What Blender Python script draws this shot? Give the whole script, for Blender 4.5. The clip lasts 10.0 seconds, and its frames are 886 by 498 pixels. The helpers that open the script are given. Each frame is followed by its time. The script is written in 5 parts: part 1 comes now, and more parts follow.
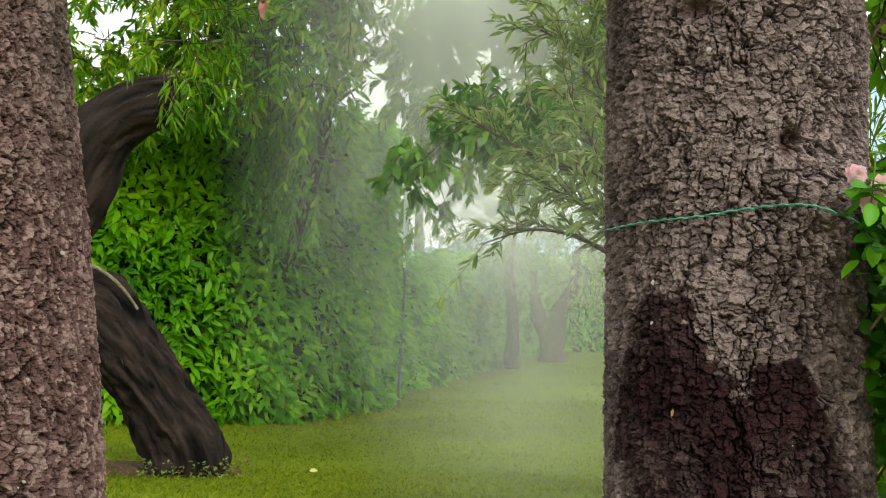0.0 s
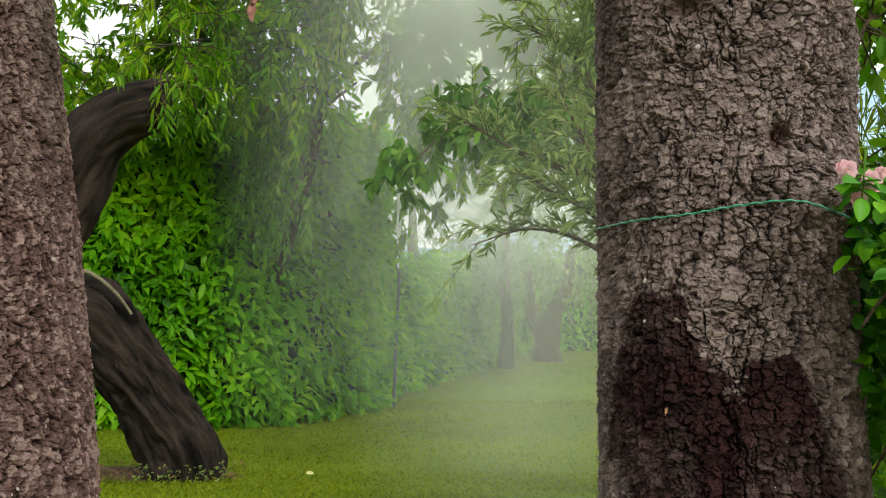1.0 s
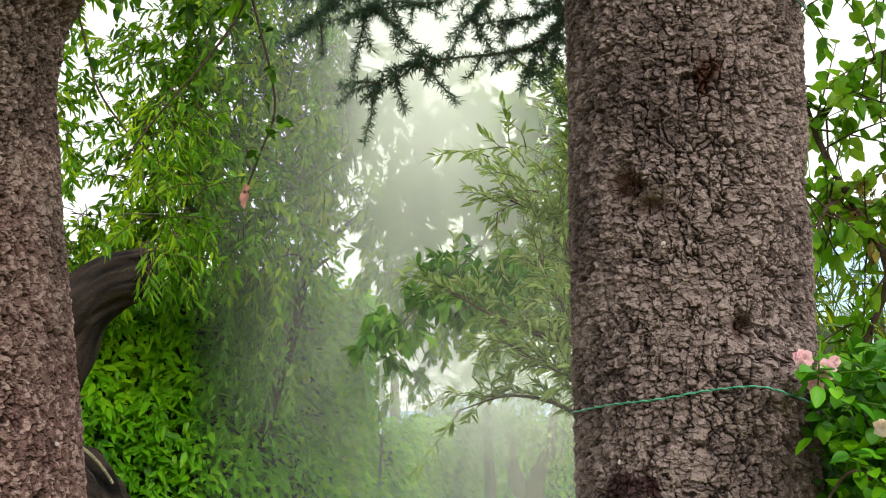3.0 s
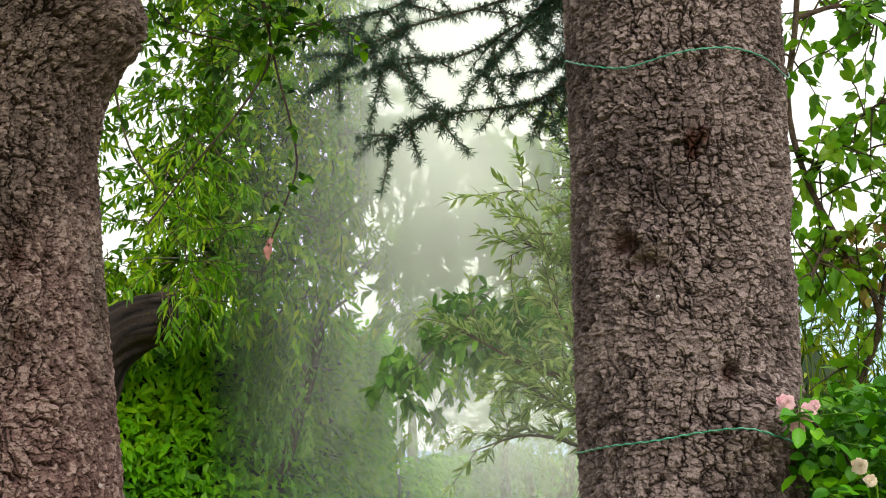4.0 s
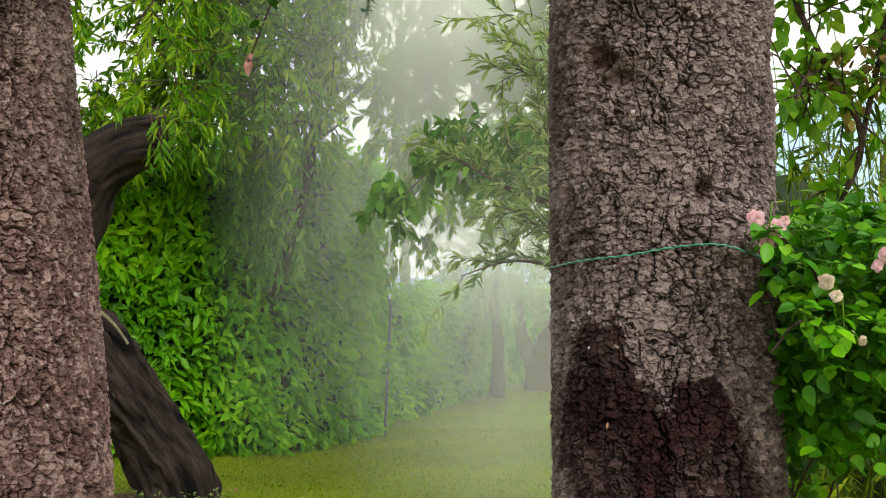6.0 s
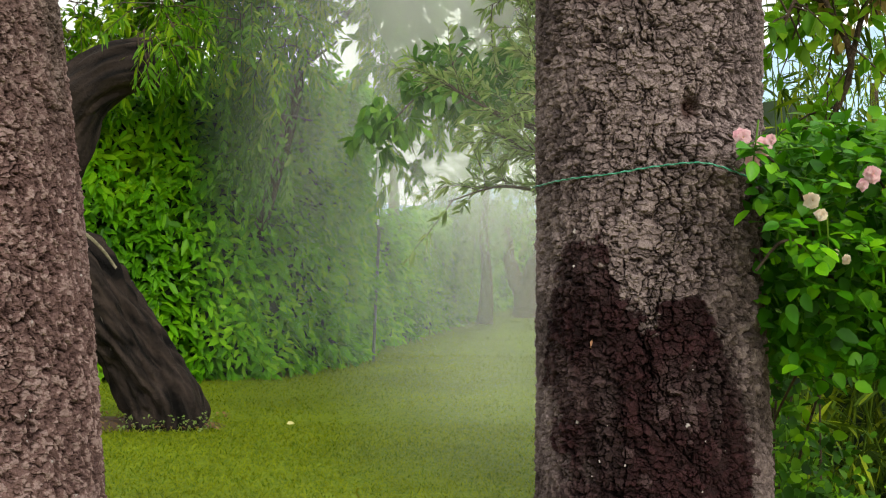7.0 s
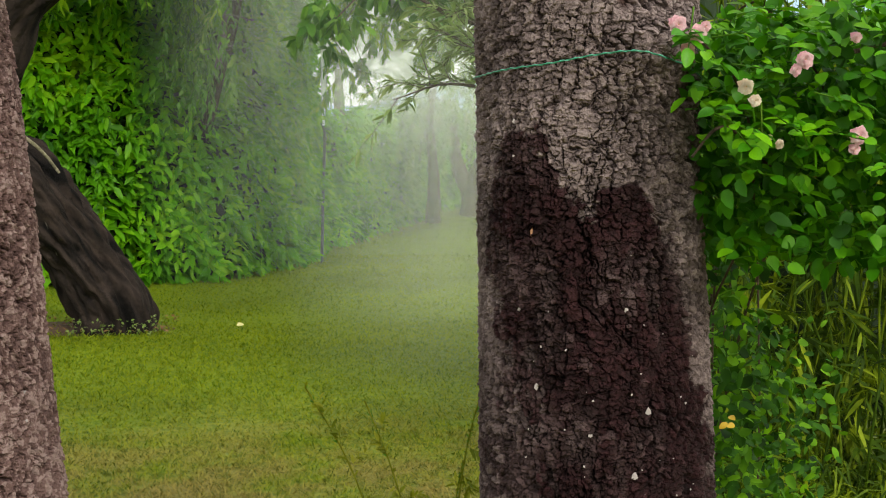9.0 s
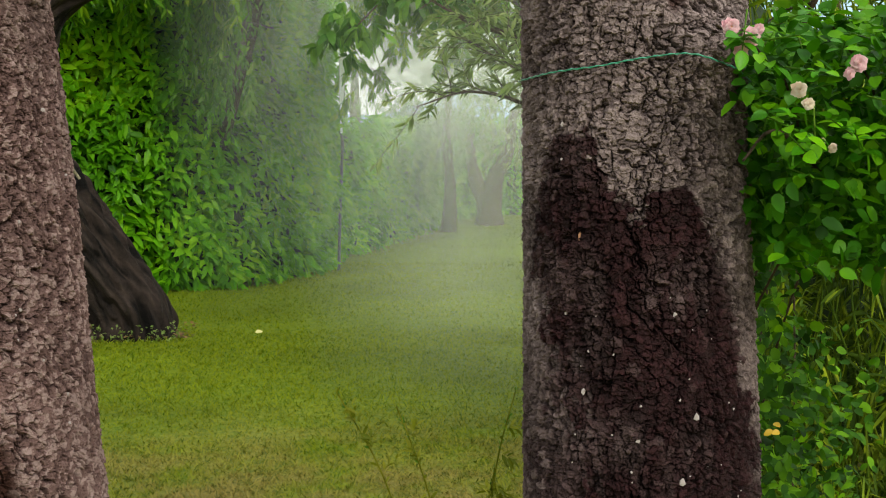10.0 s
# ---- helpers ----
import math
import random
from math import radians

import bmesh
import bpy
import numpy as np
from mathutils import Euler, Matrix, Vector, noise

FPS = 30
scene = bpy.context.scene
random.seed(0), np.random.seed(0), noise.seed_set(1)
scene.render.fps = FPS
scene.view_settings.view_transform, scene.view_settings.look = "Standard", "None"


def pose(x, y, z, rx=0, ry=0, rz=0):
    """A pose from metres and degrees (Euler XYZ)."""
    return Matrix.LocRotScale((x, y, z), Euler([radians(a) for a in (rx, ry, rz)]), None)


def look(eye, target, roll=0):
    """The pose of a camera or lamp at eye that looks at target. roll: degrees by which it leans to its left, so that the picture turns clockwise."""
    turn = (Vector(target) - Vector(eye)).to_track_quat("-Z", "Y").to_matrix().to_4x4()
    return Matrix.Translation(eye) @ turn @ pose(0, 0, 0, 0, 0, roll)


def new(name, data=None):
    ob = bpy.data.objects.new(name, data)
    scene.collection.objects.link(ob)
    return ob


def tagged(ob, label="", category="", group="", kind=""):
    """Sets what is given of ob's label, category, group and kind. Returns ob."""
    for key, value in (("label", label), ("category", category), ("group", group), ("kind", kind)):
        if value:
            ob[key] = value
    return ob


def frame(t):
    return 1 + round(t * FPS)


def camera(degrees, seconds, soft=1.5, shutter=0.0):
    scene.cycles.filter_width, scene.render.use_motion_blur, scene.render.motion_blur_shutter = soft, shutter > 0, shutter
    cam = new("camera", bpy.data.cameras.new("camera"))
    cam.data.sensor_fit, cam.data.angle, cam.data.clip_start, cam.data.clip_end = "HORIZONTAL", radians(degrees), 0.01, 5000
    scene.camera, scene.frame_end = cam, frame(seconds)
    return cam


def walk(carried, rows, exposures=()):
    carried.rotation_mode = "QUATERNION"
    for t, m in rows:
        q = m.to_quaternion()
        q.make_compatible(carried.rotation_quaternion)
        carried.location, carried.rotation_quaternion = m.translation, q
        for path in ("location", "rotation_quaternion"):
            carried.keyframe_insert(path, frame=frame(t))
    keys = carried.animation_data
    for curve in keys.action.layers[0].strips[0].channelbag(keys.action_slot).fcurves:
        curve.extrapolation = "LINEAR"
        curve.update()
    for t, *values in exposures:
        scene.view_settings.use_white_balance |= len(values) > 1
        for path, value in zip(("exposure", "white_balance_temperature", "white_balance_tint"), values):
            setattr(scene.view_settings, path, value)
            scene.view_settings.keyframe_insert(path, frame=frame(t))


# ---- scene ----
# ---------------------------------------------------------------- camera and walk
cam = camera(36, 10.0, soft=1.1)
PATH = [
    (0, look((-0.0373, 0.2843, 1.6725), (-0.1031, 3.2829, 1.7367), 1.49)),
    (0.5, look((-0.0323, 0.2811, 1.6717), (-0.0958, 3.2798, 1.7355), 0.98)),
    (1, look((-0.0344, 0.2864, 1.6731), (-0.0867, 3.2852, 1.7387), 0.71)),
    (1.5, look((-0.0393, 0.2832, 1.6715), (-0.0730, 3.2824, 1.7335), 0.65)),
    (2, look((-0.0417, 0.2751, 1.6753), (-0.0658, 3.2739, 1.7559), 0.52)),
    (2.5, look((-0.0407, 0.2384, 1.6986), (-0.0636, 3.2248, 1.9827), 0.47)),
    (2.7, look((-0.0401, 0.2239, 1.7005), (-0.0500, 3.2100, 2.0540), 0.40)),
    (3.8, look((-0.0276, -0.0184, 1.7018), (-0.0752, 2.9397, 2.1995), -0.02)),
    (4, look((-0.0292, -0.0131, 1.7006), (-0.0807, 2.9437, 2.2054), -0.01)),
    (4.5, look((-0.0245, 0.0030, 1.6980), (-0.0801, 2.9651, 2.1700), 0.14)),
    (5, look((-0.0076, -0.0046, 1.6857), (-0.0643, 2.9839, 1.9412), 0.34)),
    (5.5, look((0.0000, 0.0000, 1.6800), (-0.0517, 2.9958, 1.8308), 0.50)),
    (6.8, look((0.0091, 0.0002, 1.6694), (-0.0057, 2.9995, 1.7329), 0.87)),
    (7, look((0.0098, 0.0046, 1.6631), (-0.0021, 3.0044, 1.6353), 0.90)),
    (7.5, look((0.0098, -0.0020, 1.6331), (-0.0003, 2.9704, 1.2273), 0.72)),
    (8, look((0.0160, -0.0011, 1.6337), (0.0101, 2.9694, 1.2142), 0.41)),
    (8.5, look((0.0298, -0.0068, 1.6460), (0.1215, 2.9796, 1.3750), 0.39)),
    (9, look((0.0197, -0.0179, 1.6494), (0.1235, 2.9703, 1.4040), 0.02)),
    (9.5, look((0.0083, -0.0165, 1.6364), (0.1144, 2.9711, 1.3855), -0.12)),
    (10, look((-0.0328, -0.0049, 1.6390), (0.0423, 2.9857, 1.4136), 0.28)),
]
walk(cam, PATH, exposures=((0, 0.68, 6850, 2), (1, 0.54, 6850, 1), (2, 0.58, 6850, 2), (2.6, 0.80, 6850, 4), (3.8, 0.76, 6850, 5), (5.5, 0.72, 6850, 6), (7, 0.66, 6850, 5), (9, 0.66, 6850, 3), (10, 0.58, 6850, 2)))

# ---------------------------------------------------------------- light: overcast sky and a weak, wide sun
SUN_EL, SUN_ROT = radians(34), radians(152)
world = bpy.data.worlds.new("overcast_sky")
scene.world = world
world.use_nodes = True
wn, wl = world.node_tree.nodes, world.node_tree.links
sky = wn.new("ShaderNodeTexSky")
sky.sky_type, sky.sun_disc, sky.sun_elevation, sky.sun_rotation = "NISHITA", False, SUN_EL, SUN_ROT
sky.dust_density = 4.0
dim = wn.new("ShaderNodeMix")
dim.data_type = "RGBA"
dim.inputs["Factor"].default_value = 0.82
dim.inputs["B"].default_value = (9.0, 9.1, 9.3, 1)
wl.new(sky.outputs["Color"], dim.inputs["A"])
wl.new(dim.outputs["Result"], wn["Background"].inputs["Color"])
wn["Background"].inputs["Strength"].default_value = 0.12
sun_data = bpy.data.lights.new("sun", "SUN")
sun_data.energy, sun_data.angle, sun_data.color = 1.5, radians(14), (1.0, 0.97, 0.9)
sun = new("sun", sun_data)
sun.matrix_world = look((3.5, -6.6, 5.0), (0, 0, 0))


# ---------------------------------------------------------------- materials
def mat(name):
    m = bpy.data.materials.new(name)
    m.use_nodes = True
    return m, m.node_tree.nodes, m.node_tree.links, m.node_tree.nodes["Principled BSDF"]


def ramp(nodes, stops):
    r = nodes.new("ShaderNodeValToRGB")
    while len(r.color_ramp.elements) < len(stops):
        r.color_ramp.elements.new(0.5)
    for e, (p, c) in zip(r.color_ramp.elements, stops):
        e.position, e.color = p, (*c, 1)
    return r


def tex_noise(nodes, links, scale, detail=4.0, rough=0.55, coords="Object"):
    tc, n = nodes.new("ShaderNodeTexCoord"), nodes.new("ShaderNodeTexNoise")
    n.inputs["Scale"].default_value, n.inputs["Detail"].default_value, n.inputs["Roughness"].default_value = scale, detail, rough
    links.new(tc.outputs[coords], n.inputs["Vector"])
    return n


def mix_rgb(nodes, links, fac, a, b, mode="MIX"):
    x = nodes.new("ShaderNodeMix")
    x.data_type, x.blend_type = "RGBA", mode
    for sock, v in ((x.inputs["Factor"], fac), (x.inputs["A"], a), (x.inputs["B"], b)):
        if isinstance(v, bpy.types.NodeSocket):
            links.new(v, sock)
        elif isinstance(v, tuple):
            sock.default_value = (*v, 1)
        else:
            sock.default_value = v
    return x.outputs["Result"]


def bumped(nodes, links, bsdf, height, strength=0.4, dist=0.003):
    b = nodes.new("ShaderNodeBump")
    b.inputs["Strength"].default_value, b.inputs["Distance"].default_value = strength, dist
    links.new(height, b.inputs["Height"])
    links.new(b.outputs["Normal"], bsdf.inputs["Normal"])


def leaf_material(name, dark, mid, light, rough=0.42, glow=0.3, patch=1.2):
    """Leaves: a tint of its own for each leaf, slow patches over the plant, light passing through the blade."""
    m, n, l, p = mat(name)
    geo = n.new("ShaderNodeNewGeometry")
    r = ramp(n, ((0.0, dark), (0.5, mid), (1.0, light)))
    nz = tex_noise(n, l, patch, 2.0)
    add = n.new("ShaderNodeMath")
    add.operation, add.use_clamp = "MULTIPLY_ADD", True
    add.inputs[1].default_value = 0.55
    l.new(geo.outputs["Random Per Island"], add.inputs[0])
    off = n.new("ShaderNodeMath")
    off.operation = "MULTIPLY_ADD"
    off.inputs[1].default_value, off.inputs[2].default_value = 1.3, -0.42
    l.new(nz.outputs["Fac"], off.inputs[0])
    l.new(off.outputs[0], add.inputs[2])
    l.new(add.outputs[0], r.inputs["Fac"])
    fine = tex_noise(n, l, 60.0, 2.0)
    col = mix_rgb(n, l, 0.25, r.outputs["Color"], fine.outputs["Fac"], "SOFT_LIGHT")
    l.new(col, p.inputs["Base Color"])
    p.inputs["Roughness"].default_value = rough
    p.inputs["Specular IOR Level"].default_value = 0.22
    tr, mx = n.new("ShaderNodeBsdfTranslucent"), n.new("ShaderNodeMixShader")
    l.new(col, tr.inputs["Color"])
    mx.inputs["Fac"].default_value = glow
    l.new(p.outputs[0], mx.inputs[1])
    l.new(tr.outputs[0], mx.inputs[2])
    l.new(mx.outputs[0], n["Material Output"].inputs["Surface"])
    return m


def wood_material(name, a, b, scale=30.0, rough=0.85, grained=False):
    m, n, l, p = mat(name)
    nz, big = tex_noise(n, l, scale, 6.0, 0.65), tex_noise(n, l, scale * 0.12, 3.0)
    r = ramp(n, ((0.3, a), (0.7, b)))
    l.new(nz.outputs["Fac"], r.inputs["Fac"])
    if grained:
        at, mid = n.new("ShaderNodeAttribute"), n.new("ShaderNodeMix")
        at.attribute_name = "grain"
        mid.inputs[0].default_value = 0.72
        l.new(nz.outputs["Fac"], mid.inputs[2])
        l.new(at.outputs["Fac"], mid.inputs[3])
        l.new(mid.outputs[0], r.inputs["Fac"])
    l.new(mix_rgb(n, l, 0.5, r.outputs["Color"], big.outputs["Fac"], "SOFT_LIGHT"), p.inputs["Base Color"])
    p.inputs["Roughness"].default_value = rough
    p.inputs["Specular IOR Level"].default_value = 0.15
    bumped(n, l, p, nz.outputs["Fac"], 0.9, 0.02)
    return m


def bark_material(name, lo, mid, hi):
    """Scaly bark: each plate has its own tint, wet stains darken and gloss it."""
    m, n, l, p = mat(name)
    tint, wet, pit = (n.new("ShaderNodeAttribute") for _ in range(3))
    tint.attribute_name, wet.attribute_name, pit.attribute_name = "tint", "wet", "scar"
    r = ramp(n, ((0.0, lo), (0.55, mid), (1.0, hi)))
    fine = tex_noise(n, l, 220.0, 5.0, 0.7)
    big = tex_noise(n, l, 5.0, 3.0)
    s = n.new("ShaderNodeMath")
    s.operation, s.use_clamp = "MULTIPLY_ADD", True
    l.new(fine.outputs["Fac"], s.inputs[0])
    s.inputs[1].default_value = 1.0
    l.new(tint.outputs["Fac"], s.inputs[2])
    sub = n.new("ShaderNodeMath")
    sub.operation, sub.use_clamp = "SUBTRACT", True
    l.new(s.outputs[0], sub.inputs[0])
    sub.inputs[1].default_value = 0.36
    l.new(sub.outputs[0], r.inputs["Fac"])
    grey = n.new("ShaderNodeAttribute")
    grey.attribute_name = "grey"
    r2 = ramp(n, ((0.0, (0.026, 0.017, 0.014)), (0.55, (0.112, 0.082, 0.073)), (1.0, (0.40, 0.32, 0.29))))
    l.new(sub.outputs[0], r2.inputs["Fac"])
    c = mix_rgb(n, l, grey.outputs["Fac"], r.outputs["Color"], r2.outputs["Color"])
    c = mix_rgb(n, l, 0.5, c, big.outputs["Fac"], "SOFT_LIGHT")
    c = mix_rgb(n, l, pit.outputs["Fac"], c, (0.045, 0.017, 0.012))
    damp = mix_rgb(n, l, 1.0, c, (0.122, 0.050, 0.062), "MULTIPLY")
    l.new(mix_rgb(n, l, wet.outputs["Fac"], c, damp), p.inputs["Base Color"])
    rr = n.new("ShaderNodeMapRange")
    rr.inputs["To Min"].default_value, rr.inputs["To Max"].default_value = 0.85, 0.7
    l.new(wet.outputs["Fac"], rr.inputs["Value"])
    l.new(rr.outputs["Result"], p.inputs["Roughness"])
    p.inputs["Specular IOR Level"].default_value = 0.14
    # small scales and hairline cracks, laid out along the girth and the height
    gi, ri, cb = n.new("ShaderNodeAttribute"), n.new("ShaderNodeAttribute"), n.new("ShaderNodeCombineXYZ")
    gi.attribute_name, ri.attribute_name = "girth", "rise"
    l.new(gi.outputs["Fac"], cb.inputs[0])
    l.new(ri.outputs["Fac"], cb.inputs[1])
    warp = n.new("ShaderNodeTexNoise")
    warp.inputs["Scale"].default_value, warp.inputs["Detail"].default_value = 130.0, 3.0
    l.new(cb.outputs[0], warp.inputs["Vector"])
    wv = n.new("ShaderNodeVectorMath")
    wv.operation = "MULTIPLY_ADD"
    wv.inputs[1].default_value = (0.010, 0.008, 0.0)
    l.new(warp.outputs["Color"], wv.inputs[0])
    l.new(cb.outputs[0], wv.inputs[2])
    vo = n.new("ShaderNodeTexVoronoi")
    vo.voronoi_dimensions, vo.feature = "2D", "DISTANCE_TO_EDGE"
    vo.inputs["Scale"].default_value = 105.0
    l.new(wv.outputs[0], vo.inputs["Vector"])
    edge = n.new("ShaderNodeMapRange")
    edge.inputs["From Max"].default_value = 0.22
    l.new(vo.outputs["Distance"], edge.inputs["Value"])
    both = n.new("ShaderNodeMath")
    both.operation = "MULTIPLY_ADD"
    both.inputs[1].default_value = 0.30
    l.new(edge.outputs["Result"], both.inputs[0])
    l.new(fine.outputs["Fac"], both.inputs[2])
    bumped(n, l, p, both.outputs[0], 1.0, 0.0035)
    return m


def plain(name, c, rough=0.6, metal=0.0, vary=0.3, scale=40.0):
    m, n, l, p = mat(name)
    nz = tex_noise(n, l, scale, 4.0)
    l.new(mix_rgb(n, l, vary, c, nz.outputs["Fac"], "SOFT_LIGHT"), p.inputs["Base Color"])
    p.inputs["Roughness"].default_value, p.inputs["Metallic"].default_value = rough, metal
    return m


M_BARK = bark_material("grey_scaly_bark", (0.040, 0.028, 0.028), (0.160, 0.120, 0.119), (0.44, 0.35, 0.34))
M_BARK_RED = bark_material("reddish_scaly_bark", (0.042, 0.022, 0.021), (0.150, 0.091, 0.086), (0.54, 0.43, 0.41))
M_OLDWOOD = wood_material("dark_wet_wood", (0.002, 0.0015, 0.0015), (0.036, 0.025, 0.021), 34.0, 0.85, True)
M_TWIG = wood_material("brown_twig", (0.035, 0.024, 0.016), (0.10, 0.07, 0.05), 50.0)
M_TWIG_GREY = wood_material("grey_twig", (0.05, 0.045, 0.04), (0.13, 0.115, 0.10), 40.0)
M_RIM = wood_material("torn_pale_wood", (0.10, 0.09, 0.06), (0.27, 0.24, 0.16), 40.0)
M_LAUREL = leaf_material("laurel_leaf", (0.028, 0.125, 0.004), (0.128, 0.375, 0.008), (0.32, 0.58, 0.014), 0.45, 0.48, 0.9)
M_WILLOW = leaf_material("yellow_green_leaf", (0.024, 0.085, 0.004), (0.105, 0.27, 0.007), (0.39, 0.53, 0.020), 0.45, 0.58, 1.3)
M_DARKLEAF = leaf_material("dark_green_leaf", (0.018, 0.065, 0.007), (0.060, 0.165, 0.016), (0.15, 0.30, 0.03), 0.45, 0.42, 1.2)
M_OLIVE = leaf_material("olive_leaf", (0.075, 0.125, 0.025), (0.20, 0.29, 0.07), (0.40, 0.46, 0.18), 0.45, 0.5, 1.5)
# darker copy of the rose leaf colours, painting shade inside the bush
M_ROSE_SHADED = leaf_material("shaded_rose_leaf", (0.006, 0.036, 0.001), (0.038, 0.165, 0.002), (0.16, 0.40, 0.006), 0.5, 0.38, 9.0)
# leaf colours lowered to carry the shade among crowded leaves
M_SHADE = leaf_material("shaded_shrub_leaf", (0.003, 0.015, 0.001), (0.028, 0.102, 0.002), (0.19, 0.42, 0.007), 0.7, 0.35, 9.0)
M_BROAD = leaf_material("broad_leaf", (0.035, 0.11, 0.005), (0.10, 0.27, 0.010), (0.28, 0.42, 0.025), 0.4, 0.55, 3.0)
M_BAMBOO = leaf_material("bamboo_leaf", (0.006, 0.018, 0.001), (0.056, 0.108, 0.003), (0.34, 0.42, 0.014), 0.65, 0.35, 5.0)
M_NEEDLE = leaf_material("cedar_needle", (0.008, 0.026, 0.014), (0.022, 0.055, 0.032), (0.05, 0.10, 0.055), 0.5, 0.1, 3.0)
M_WEED = leaf_material("weed_leaf", (0.03, 0.08, 0.008), (0.08, 0.20, 0.012), (0.20, 0.28, 0.03), 0.45, 0.35, 5.0)
M_WEEDLEAF = leaf_material("weed_green", (0.022, 0.11, 0.002), (0.085, 0.30, 0.005), (0.22, 0.46, 0.012), 0.45, 0.45, 6.0)
M_DRYWEED = leaf_material("dry_weed", (0.08, 0.11, 0.005), (0.20, 0.22, 0.010), (0.36, 0.34, 0.03), 0.6, 0.4, 6.0)
M_DRYLEAF = leaf_material("withered_leaf", (0.10, 0.08, 0.02), (0.26, 0.17, 0.05), (0.42, 0.36, 0.09), 0.6, 0.4, 6.0)
# near-black green that stands for shade inside the hedges and bamboo
M_CORE = plain("inner_shade_colour", (0.012, 0.028, 0.008), 0.9)
M_FAR = leaf_material("far_tree_leaf", (0.035, 0.10, 0.016), (0.105, 0.24, 0.036), (0.23, 0.38, 0.06), 0.6, 0.45, 0.6)
M_WIRE = plain("green_plastic_wire", (0.012, 0.15, 0.085), 0.35)
M_WIRE_LIGHT = plain("pale_green_wire", (0.07, 0.30, 0.21), 0.35)
M_PETAL = leaf_material("pink_petal", (0.68, 0.33, 0.42), (0.80, 0.52, 0.58), (0.86, 0.74, 0.75), 0.5, 0.35, 20.0)
M_PETAL_W = leaf_material("cream_petal", (0.75, 0.55, 0.42), (0.82, 0.7, 0.58), (0.85, 0.8, 0.72), 0.5, 0.35, 20.0)
M_PETAL_DRY = plain("withered_petal", (0.36, 0.16, 0.12), 0.7)
M_STAMEN = plain("yellow_stamen", (0.6, 0.38, 0.05), 0.7)
M_LICHEN = plain("pale_resin", (0.30, 0.26, 0.26), 0.7)
M_ORANGE = plain("orange_bark_fleck", (0.30, 0.15, 0.08), 0.8)
M_YELLOW = plain("yellow_leaf", (0.50, 0.33, 0.02), 0.5)
M_STEEL = plain("dull_steel", (0.12, 0.13, 0.12), 0.5, 0.6)
M_STONE = plain("pale_dry_leaf", (0.5, 0.46, 0.2), 0.7)
M_SOIL = plain("reddish_soil", (0.075, 0.038, 0.022), 0.9, 0.0, 0.7, 25.0)
M_LITTER = leaf_material("dry_litter", (0.08, 0.04, 0.02), (0.16, 0.09, 0.04), (0.3, 0.2, 0.09), 0.7, 0.2, 5.0)
# blue of the distant air, painted straight into the hill's colour
M_HILL = plain("haze_tinted_hill", (0.33, 0.46, 0.62), 1.0, 0.0, 0.15, 0.02)


def lawn_material(blade=False):
    m, n, l, p = mat("grass_blade" if blade else "lawn")
    geo = n.new("ShaderNodeNewGeometry")
    sep = n.new("ShaderNodeSeparateXYZ")
    tc = n.new("ShaderNodeTexCoord")
    l.new(tc.outputs["Object"], sep.inputs[0])
    big, fine = tex_noise(n, l, 0.55, 3.0), tex_noise(n, l, 18.0, 6.0, 0.75)
    r = ramp(n, ((0.20, (0.020, 0.050, 0.001)), (0.52, (0.066, 0.122, 0.002)), (0.90, (0.22, 0.265, 0.010))))
    mx = n.new("ShaderNodeMath")
    mx.operation, mx.use_clamp = "MULTIPLY_ADD", True
    l.new(geo.outputs["Random Per Island"], mx.inputs[0])
    mx.inputs[1].default_value = 0.62
    l.new(fine.outputs["Fac"], mx.inputs[2])
    sb = n.new("ShaderNodeMath")
    sb.operation = "SUBTRACT"
    l.new(mx.outputs[0], sb.inputs[0])
    sb.inputs[1].default_value = -0.03 if blade else 0.19
    l.new(sb.outputs[0], r.inputs["Fac"])
    # the worn, dry stretch of lawn
    dry = n.new("ShaderNodeMapRange")
    dry.interpolation_type = "SMOOTHSTEP"
    dry.inputs["From Min"].default_value, dry.inputs["From Max"].default_value = 9.0, 6.0
    l.new(sep.outputs["Y"], dry.inputs["Value"])
    dm = n.new("ShaderNodeMath")
    dm.operation, dm.use_clamp = "MULTIPLY", True
    l.new(dry.outputs["Result"], dm.inputs[0])
    sharp = n.new("ShaderNodeMapRange")
    sharp.inputs["From Min"].default_value, sharp.inputs["From Max"].default_value = 0.36, 0.56
    l.new(tex_noise(n, l, 1.6, 5.0, 0.65).outputs["Fac"], sharp.inputs["Value"])
    l.new(sharp.outputs["Result"], dm.inputs[1])
    straw = ramp(n, ((0.22, (0.028, 0.038, 0.002)), (0.55, (0.112, 0.108, 0.016)), (0.90, (0.33, 0.265, 0.075))))
    l.new(sb.outputs[0], straw.inputs["Fac"])
    c = mix_rgb(n, l, dm.outputs[0], r.outputs["Color"], straw.outputs["Color"])
    c = mix_rgb(n, l, 0.5, c, big.outputs["Fac"], "SOFT_LIGHT")
    l.new(c, p.inputs["Base Color"])
    p.inputs["Roughness"].default_value = 0.7
    p.inputs["Specular IOR Level"].default_value = 0.2
    if blade:
        tr, mx2 = n.new("ShaderNodeBsdfTranslucent"), n.new("ShaderNodeMixShader")
        l.new(c, tr.inputs["Color"])
        mx2.inputs["Fac"].default_value = 0.5
        l.new(p.outputs[0], mx2.inputs[1])
        l.new(tr.outputs[0], mx2.inputs[2])
        l.new(mx2.outputs[0], n["Material Output"].inputs["Surface"])
    else:
        bumped(n, l, p, fine.outputs["Fac"], 0.7, 0.02)
    return m


